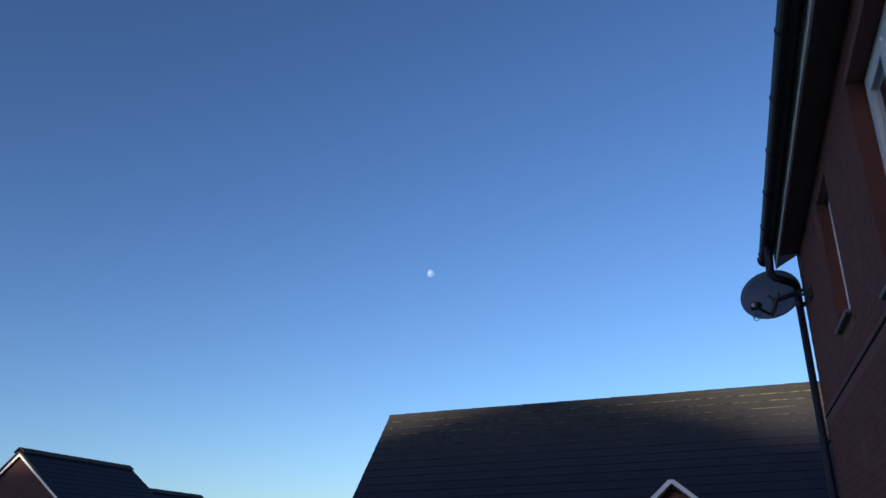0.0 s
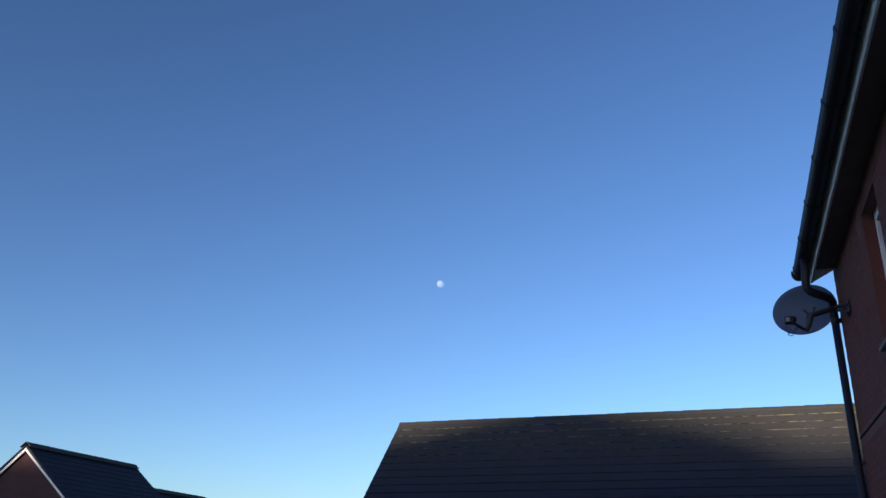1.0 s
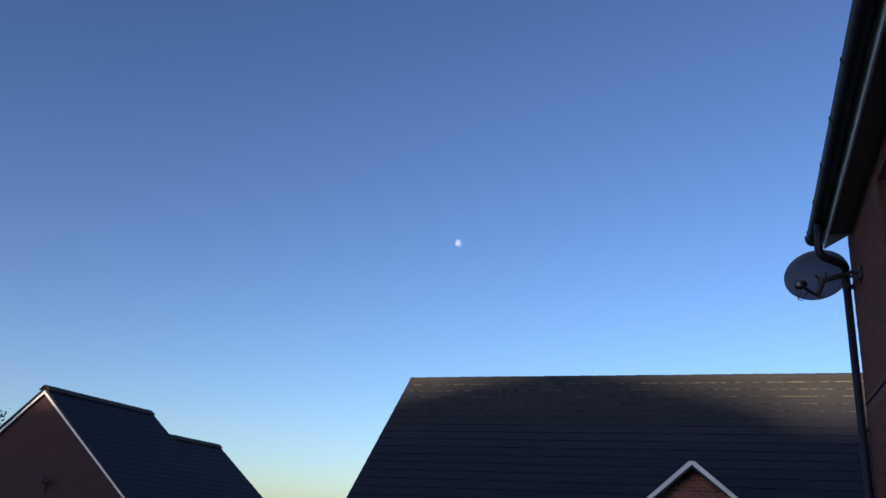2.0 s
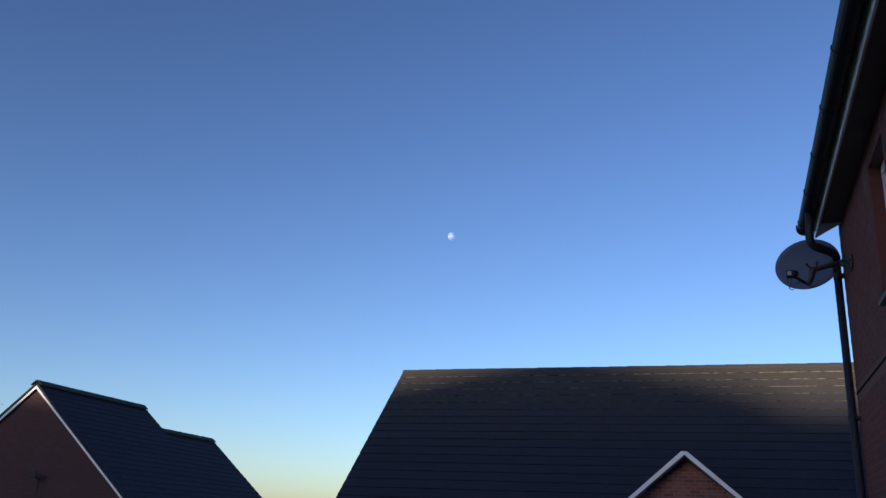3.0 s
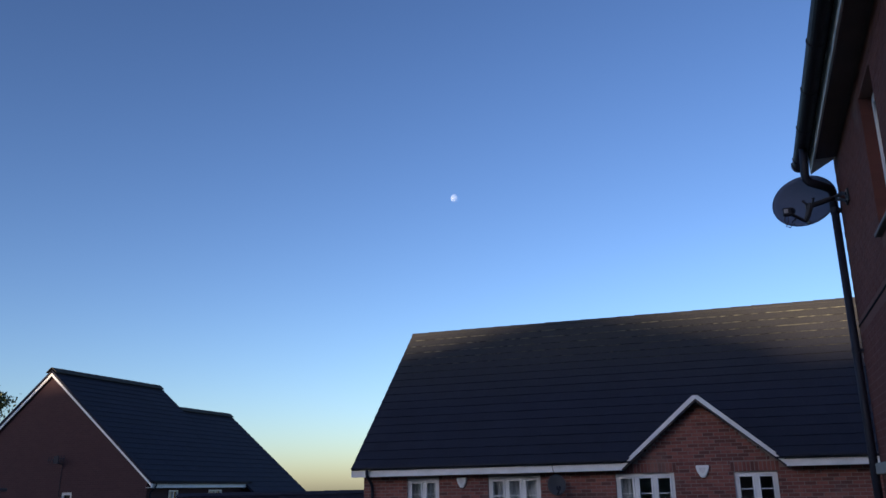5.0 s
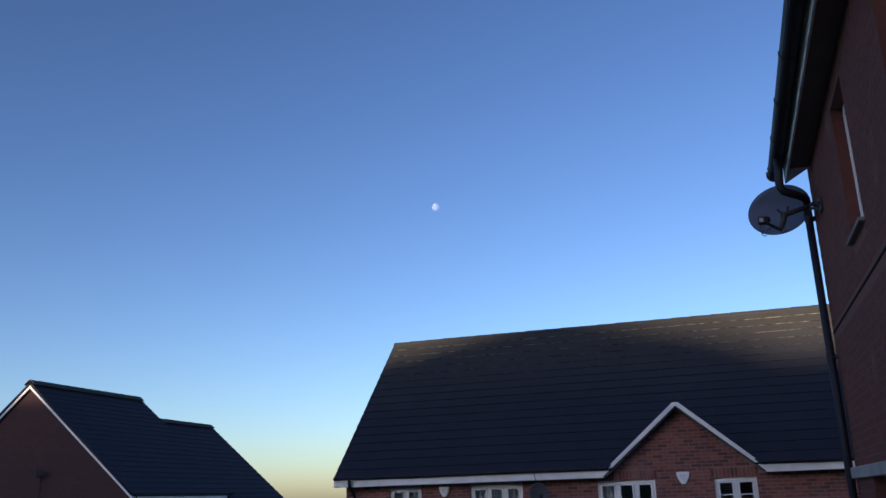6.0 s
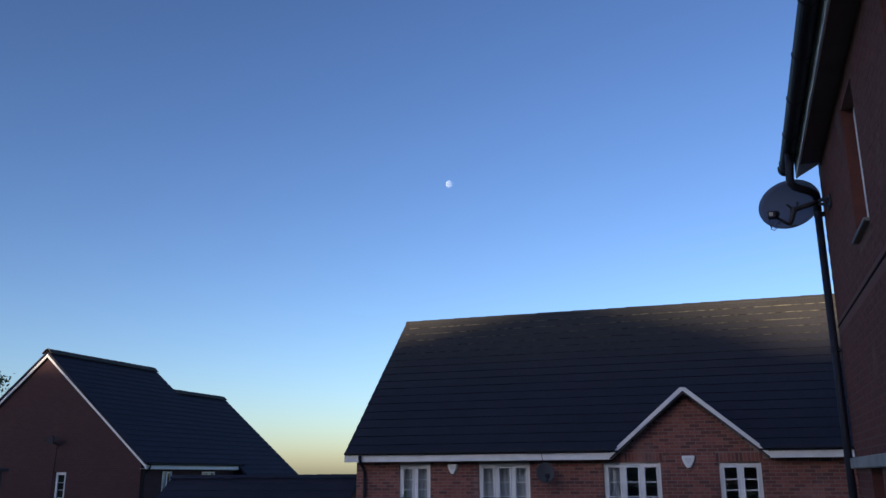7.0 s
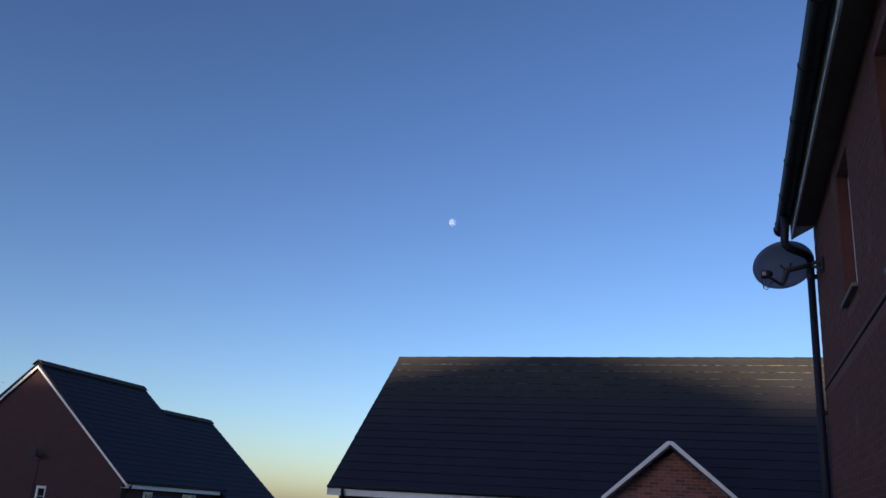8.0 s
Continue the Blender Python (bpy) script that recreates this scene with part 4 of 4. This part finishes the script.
ln = math.hypot(EVX - LX, LZ - EVZ)
lay_tiles(roof_b, slope_frame((EVX, y0, EVZ), (0, 1, 0), up), y1 - y0, ln, 0.31, 0.33, M_TILE_FAR, lambda p: p.y < 29.5, seed=11)
lay_tiles(wing_r, slope_frame((low_x, 32.15, low_z), (0, 1, 0), up_wing), y2 - 32.15, math.hypot(low_x - WXR, WZR - low_z), 0.31, 0.33, M_TILE_FAR, lambda p: False, seed=12)
ridge_tiles(roof_b, (LX, y0 - 0.01, LZ + 0.11), (LX, y1 - 0.05, LZ + 0.11), LT, 0.24)
ridge_tiles(wing_r, (WXR, y1 - 0.05, WZR + 0.11), (WXR, y2 - 0.05, WZR + 0.11), LT, 0.22)
for a in (-1, 1):
    ex = LX + a * (EVX - LX)
    drop = 0.09 if a < 0 else 0.0
    bm = prism(bmesh.new(), [(ex, EVZ - 0.20 - drop), (ex, EVZ - 0.10 - drop), (LX, LZ - 0.10 - 0.3 * drop), (LX, LZ - 0.21 - 0.3 * drop)], "y", y0 + 0.02, y0 + 0.045)
    part("bargeboard", bm, M_FASCIA, house_b, "white painted bargeboard")
    if drop:
        bm = prism(bmesh.new(), [(ex, EVZ - 0.098 - drop), (ex, EVZ - 0.02), (LX - 0.05, LZ - 0.03), (LX - 0.05, LZ - 0.13)], "y", y0 + 0.022, y0 + 0.05)
        part("verge", bm, M_EDGE_FAR, house_b, "dark verge above the bargeboard")
part("fascia", block(EVX - 0.08, EVX - 0.06, y0 + 0.05, 32.17, EVZ - 0.22, EVZ - 0.05), M_FASCIA, house_b, "white fascia board")
part("soffit", block(sx + 0.002, EVX - 0.082, y0 + 0.05, 32.17, EVZ - 0.21, EVZ - 0.20), M_FASCIA, house_b)
part("gutter", half_pipe((EVX + 0.0, y0 + 0.1, EVZ - 0.03), (EVX, 32.17, EVZ - 0.03), 0.05), M_BLACK, house_b)
part("downpipe", tube(bmesh.new(), [(EVX, LY + 0.12, EVZ - 0.05), (EVX, LY + 0.12, EVZ - 0.15), (sx + 0.06, LY + 0.12, EVZ - 0.40), (sx + 0.06, LY + 0.12, -2.8)], 0.034, 8), M_BLACK, house_b, smooth=True)
# aerial on the gable with its cable
aerial = thing("television_aerial", (-24.2, LY, 3.07), "small dark television aerial on a gable wall bracket", "aerial")
part("bracket", tube(bmesh.new(), [(-24.12, LY - 0.01, 2.97), (-24.12, LY - 0.30, 3.01), (-24.12, LY - 0.30, 3.29)], 0.022, 8), M_BLACK, aerial)
bm = tube(bmesh.new(), [(-24.55, LY - 0.32, 3.11), (-23.75, LY - 0.32, 3.15)], 0.012, 6)
part("boom", bm, M_BLACK, aerial)
for k in range(7):
    x = -24.5 + 0.115 * k
    part("element", tube(bmesh.new(), [(x, LY - 0.34, 3.01 + 0.006 * k), (x, LY - 0.30, 3.23 + 0.006 * k)], 0.011, 6), M_BLACK, aerial)
part("reflector", block(-24.25, -24.00, LY - 0.36, LY - 0.33, 2.97, 3.25, 0.02), M_BLACK, aerial)
part("cable", tube(bmesh.new(), [(-24.12, LY - 0.02, 2.97), (-24.13, LY - 0.02, 2.6), (-24.16, LY - 0.02, 2.0), (-24.16, LY - 0.02, 0.4)], 0.012, 6), M_BLACK, aerial)

# ---- low outbuilding between the houses ----
garage = thing("garage", (-14, 24, -2.85), "low outbuilding with a dark tiled roof", "garage")
GX0, GX1, GRY, GRZ = -17.4, -10.75, 24.0, 1.73
GEY, GEZ = 21.2, 1.73 - 2.8 * 0.84
part("wall", block(GX0 + 0.15, GX1 - 0.15, GEY + 0.3, GEY + 0.5, -2.85, GEZ + 0.2), M_FAR_BRICK_X, garage)
for x in (GX0 + 0.15, GX1 - 0.43):
    part("gable_wall", prism(bmesh.new(), [(GEY + 0.5, -2.85), (25.6, -2.85), (25.6, GRZ - 1.6), (GRY, GRZ - 0.12), (GEY + 0.5, GEZ + 0.25)], "x", x, x + 0.28), M_FAR_BRICK_Y, garage)
groof = part("roof", slab([(GX0, GEY, GEZ), (GX1, GEY, GEZ), (GX1, GRY, GRZ), (GX0, GRY, GRZ)], 0.06), M_TILE_FAR, garage)
part("roof", slab([(GX0, 25.8, GRZ - 1.51), (GX1, 25.8, GRZ - 1.51), (GX1, GRY, GRZ), (GX0, GRY, GRZ)], 0.06), M_TILE_FAR, garage)
lay_tiles(groof, slope_frame((GX0, GEY, GEZ), (1, 0, 0), (0, 1, 0.84)), GX1 - GX0, math.hypot(2.8, 2.8 * 0.84), 0.31, 0.33, M_TILE_FAR, lambda p: p.z > 0.2, seed=21)
ridge_tiles(groof, (GX0, GRY, GRZ + 0.085), (GX1, GRY, GRZ + 0.085), 0.84, 0.13, M_TILE_FAR)


# ---- fences ----
def board_fence(x0, x1, y, top, label, base, seed, mat):
    ob = thing("garden_fence", ((x0 + x1) / 2, y, base), label, "fence")
    rnd = random.Random(seed)
    for z in (base + 0.25, base + 0.95, top - 0.28):
        part("rail", block(x0, x1, y + 0.02, y + 0.075, z, z + 0.08, 0.004), mat, ob)
    x = x0
    while x < x1 - 0.05:
        w = 0.115 + 0.014 * rnd.random()
        h = top - 0.018 * rnd.random() - (0.03 if rnd.random() < 0.1 else 0)
        bm = block(x, x + w, y - 0.012 - 0.004 * rnd.random(), y + 0.008, base + 0.03, h, 0.003)
        bmesh.ops.rotate(bm, cent=(x + w / 2, y, base), matrix=Matrix.Rotation(0.006 * (rnd.random() - 0.5), 3, "Y"), verts=bm.verts[:])
        part("board", bm, mat, ob)
        x += w + 0.011 + 0.008 * rnd.random()
    n = max(1, round((x1 - x0) / 1.83))
    for k in range(n + 1):
        px = x0 + (x1 - x0) * k / n
        part("post", block(px - 0.05, px + 0.05, y - 0.115, y - 0.018, base - 0.1, top + 0.0 if k else top - 0.02, 0.006), mat, ob)
    return ob


board_fence(-5.62, 3.9, 12.5, 1.445, "weathered upright-board timber garden fence", -0.45, 31, M_FENCE)
board_fence(-14.5, -10.42, 10.0, 1.80, "dark upright-board timber garden fence beside a gate post", -0.14, 32, M_FENCE_DARK)
gate_post = thing("gate_post", (-10.33, 10.0, -0.15), "dark square gate post with a flat overhanging cap", "post")
part("shaft", block(-10.40, -10.26, 9.93, 10.07, -0.2, 1.85, 0.008), M_BRACKET, gate_post)
part("cap", block(-10.46, -10.20, 9.87, 10.13, 1.851, 1.90, 0.012), M_BRACKET, gate_post)


# ---- tree and far hedge ----
def leafy_tree(name, at, height, radius, seed, leaves, label):
    rnd = random.Random(seed)
    ob = thing(name, at, label, "tree")
    base = Vector(at)
    bm = bmesh.new()
    tube(bm, [base + Vector((0.15 * math.sin(k), 0.1 * math.cos(k * 1.7), height * 0.62 * k / 6)) for k in range(7)], [0.42 - 0.05 * k for k in range(7)], 10)
    tips = []
    for k in range(64):
        a, lv = rnd.random() * math.tau, 0.10 + 0.67 * rnd.random()
        start = base + Vector((0, 0, height * lv * 0.8))
        reach = radius * (0.55 + 0.42 * rnd.random()) * (1.0 - 1.25 * max(0, lv - 0.32))
        mid = start + Vector((math.cos(a), math.sin(a), 0.5)) * reach * 0.5
        end = start + Vector((math.cos(a + 0.2), math.sin(a + 0.2), 0.75 + 0.6 * rnd.random())) * reach * 0.8
        tube(bm, [start, mid, end], [0.12, 0.07, 0.02], 6)
        tips += [mid, end, (mid + end) / 2]
        for j in range(2):
            tw = end + Vector((rnd.uniform(-1, 1), rnd.uniform(-1, 1), rnd.uniform(-0.2, 0.9))) * radius * 0.22
            tube(bm, [mid.lerp(end, 0.6), tw], [0.035, 0.012], 5)
            tips.append(tw)
    part("trunk", bm, M_BARK, ob)
    verts, faces = [], []
    for k in range(leaves):
        c = rnd.choice(tips)
        g = Vector((rnd.gauss(0, 1), rnd.gauss(0, 1), rnd.gauss(0, 0.7))) * radius * 0.056
        p = c + g
        if p.z < base.z + height * 0.08:
            continue
        q = Euler((rnd.random() * 6.3, rnd.random() * 6.3, rnd.random() * 6.3)).to_matrix()
        s = 0.12 + 0.13 * rnd.random()
        n = len(verts)
        for u, v, w in ((-1, 0, 0), (-0.1, -0.45, 0.1), (1, 0, -0.1), (-0.1, 0.45, 0.1)):
            verts.append(tuple(p + q @ Vector((u * s, v * s, w * s))))
        faces += [(n, n + 1, n + 2), (n, n + 2, n + 3)]
    data = bpy.data.meshes.new("crown")
    data.from_pydata(verts, [], faces)
    link_mesh("crown", data, M_LEAF, ob, "yellow-green autumn leaves")


leafy_tree("tree", (-58.6, 45.5, -2.85), 15.1, 9.6, 41, 125000, "broad tree with yellow-green autumn leaves behind the house")


def far_hedge():
    rnd = random.Random(51)
    verts, faces = [], []
    for k in range(16000):
        x = rnd.uniform(-420, 120)
        h = 5.0 + 1.6 * noise.noise((x * 0.012, 3, 0)) + 0.5 * noise.noise((x * 0.06, 7, 0))
        p = Vector((x, 400 + rnd.uniform(-6, 6), -2.9 + h * rnd.random() ** 0.6))
        q = Euler((rnd.random() * 6.3, rnd.random() * 6.3, rnd.random() * 6.3)).to_matrix()
        s = 0.4 + 0.4 * rnd.random()
        n = len(verts)
        for u, v in ((-1, 0), (0, -0.7), (1, 0), (0, 0.7)):
            verts.append(tuple(p + q @ Vector((u * s, v * s, 0))))
        faces += [(n, n + 1, n + 2), (n, n + 2, n + 3)]
    data = bpy.data.meshes.new("far_hedge")
    data.from_pydata(verts, [], faces)
    tagged(link_mesh("far_hedge", data, M_FARLEAF, None), "distant line of hedge and trees along the horizon", "hedge", kind="stuff")


far_hedge()


# ---- unseen houses added behind the camera, which close the place and keep the low sun off it ----
SUNWARD = tuple(70.0 / math.cos(radians(SUN_EL)) * v for v in SUN_DIR)  # up the added slope, along the sun's direction, so the shadow stays put


def shade_house(x0, x1, y0, y1, eave, ridge, label, gable_front=False, shift=SUNWARD, floor_level=3.2):
    x0, x1, y0, y1, eave, ridge = x0 + shift[0], x1 + shift[0], y0 + shift[1], y1 + shift[1], eave + shift[2], ridge + shift[2]
    base = shift[2] + floor_level
    ob = thing("house", ((x0 + x1) / 2, (y0 + y1) / 2, base), label, "house", "houses behind")
    a0, a1, b0, b1 = (x0, x1, y0, y1) if gable_front else (y0, y1, x0, x1)
    am = (a0 + a1) / 2
    part("wall", prism(bmesh.new(), [(a0, base), (a1, base), (a1, eave), (am, ridge - 0.12), (a0, eave)], "y" if gable_front else "x", b0, b1), M_FAR_BRICK_X, ob)
    t = (ridge - eave) / (am - a0)
    for s in (a0 - 0.3, a1 + 0.3):
        z = ridge - t * abs(s - am)
        cs = [(s, b0 - 0.15, z), (s, b1 + 0.15, z), (am, b1 + 0.15, ridge), (am, b0 - 0.15, ridge)]
        part("roof", slab([c if gable_front else (c[1], c[0], c[2]) for c in cs], 0.08), M_TILE_FAR, ob)


shade_house(-13.6, 1.0, -21.2, -13.2, 9.0, 12.0, "unseen brick house with a tiled roof, added behind to cast shade")
shade_house(-21.1, -12.3, -20.8, -13.6, 12.1, 13.5, "unseen brick house with a low gable to the street, added behind to cast shade", True)
shade_house(-20.5, -16.5, -21.4, -13.0, 10.2, 13.38, "unseen narrow brick house with a tiled roof, added behind to cast shade")
shade_house(-25.5, -20.7, -21.2, -13.2, 10.1, 13.0, "unseen brick house with a tiled roof, added behind to cast shade")
shade_house(-34.6, -25.8, -21.2, -13.2, 8.2, 11.0, "unseen low brick house with a tiled roof, added behind to cast shade")
shade_house(-50.6, -35.0, -21.7, -12.7, 11.0, 14.8, "unseen tall brick houses with a tiled roof, added behind to cast shade")
# added out of view to keep the warm low skylight off the window jambs
shade_house(-3.5, 9.0, -19.0, -9.5, 5.6, 9.0, "unseen brick house with a tiled roof, added next door to block low skylight", False, (0, 0, 0), -0.2)

# ---- the moon in the morning sky ----
MAZ, MEL, MD = -0.319, 0.337, 4500
bm = bmesh.new()
bmesh.ops.create_icosphere(bm, subdivisions=4, radius=23.5)
toward = Vector((-math.sin(MAZ) * math.cos(MEL), -math.cos(MAZ) * math.cos(MEL), -math.sin(MEL)))
across = Vector((math.cos(MAZ), -math.sin(MAZ), 0))
dark = (across * 0.78 + toward.cross(across) * 0.62).normalized()
bmesh.ops.delete(bm, geom=[v for v in bm.verts if v.co.dot(toward) < -1.5], context="VERTS")
# the phase is put into the shape: the unlit side is pressed in
for v in bm.verts:
    q = v.co.dot(dark)
    if q > 0:
        v.co -= dark * q * 0.30
moon = part("moon", bm, M_MOON, None, smooth=True)
moon.location = (MD * math.sin(MAZ) * math.cos(MEL), MD * math.cos(MAZ) * math.cos(MEL), MD * math.sin(MEL))
tagged(moon, "pale gibbous daytime moon high over the roofs", "moon", kind="structure")

# ---- bricks that can be told apart ----
lay_bricks(row_wall, "x", FY, ROW0, 3.2, 0.75, 2.05, [(o[0], o[1], o[2] - 0.06, o[3] + (0.19 if k in (2, 3) else 0)) for k, o in enumerate(ROWHOLES[:4])], M_BRICK, lambda u, z: False)
lay_bricks(row_wall, "x", FY, ROW0, DX + DHW, 2.0515, DTOP - 0.16, [(W3[0] - 0.05, W3[1] + 0.05, 0, W3[3] + 0.19), (W4[0] - 0.05, W4[1] + 0.05, 0, W4[3] + 0.19)], M_BRICK, lambda u, z: True,
           lambda z: (DX - (DTOP - 0.10 - z) / 0.94, DX + (DTOP - 0.10 - z) / 0.94))
lay_bricks(wall_a, "y", WX, 1.6, WY1, 0.6, SOFFIT - 0.005, [(o[0], o[1], o[2] - 0.075, o[3]) for o in HOLES] + [(WY0, WY1 + 1, 1.80, 1.905), (WY0, WY1 + 1, 3.13, 3.172)], M_BRICK_DARK, lambda u, z: 3.2 < u < 5.6 and 1.9 < z < 4.3)
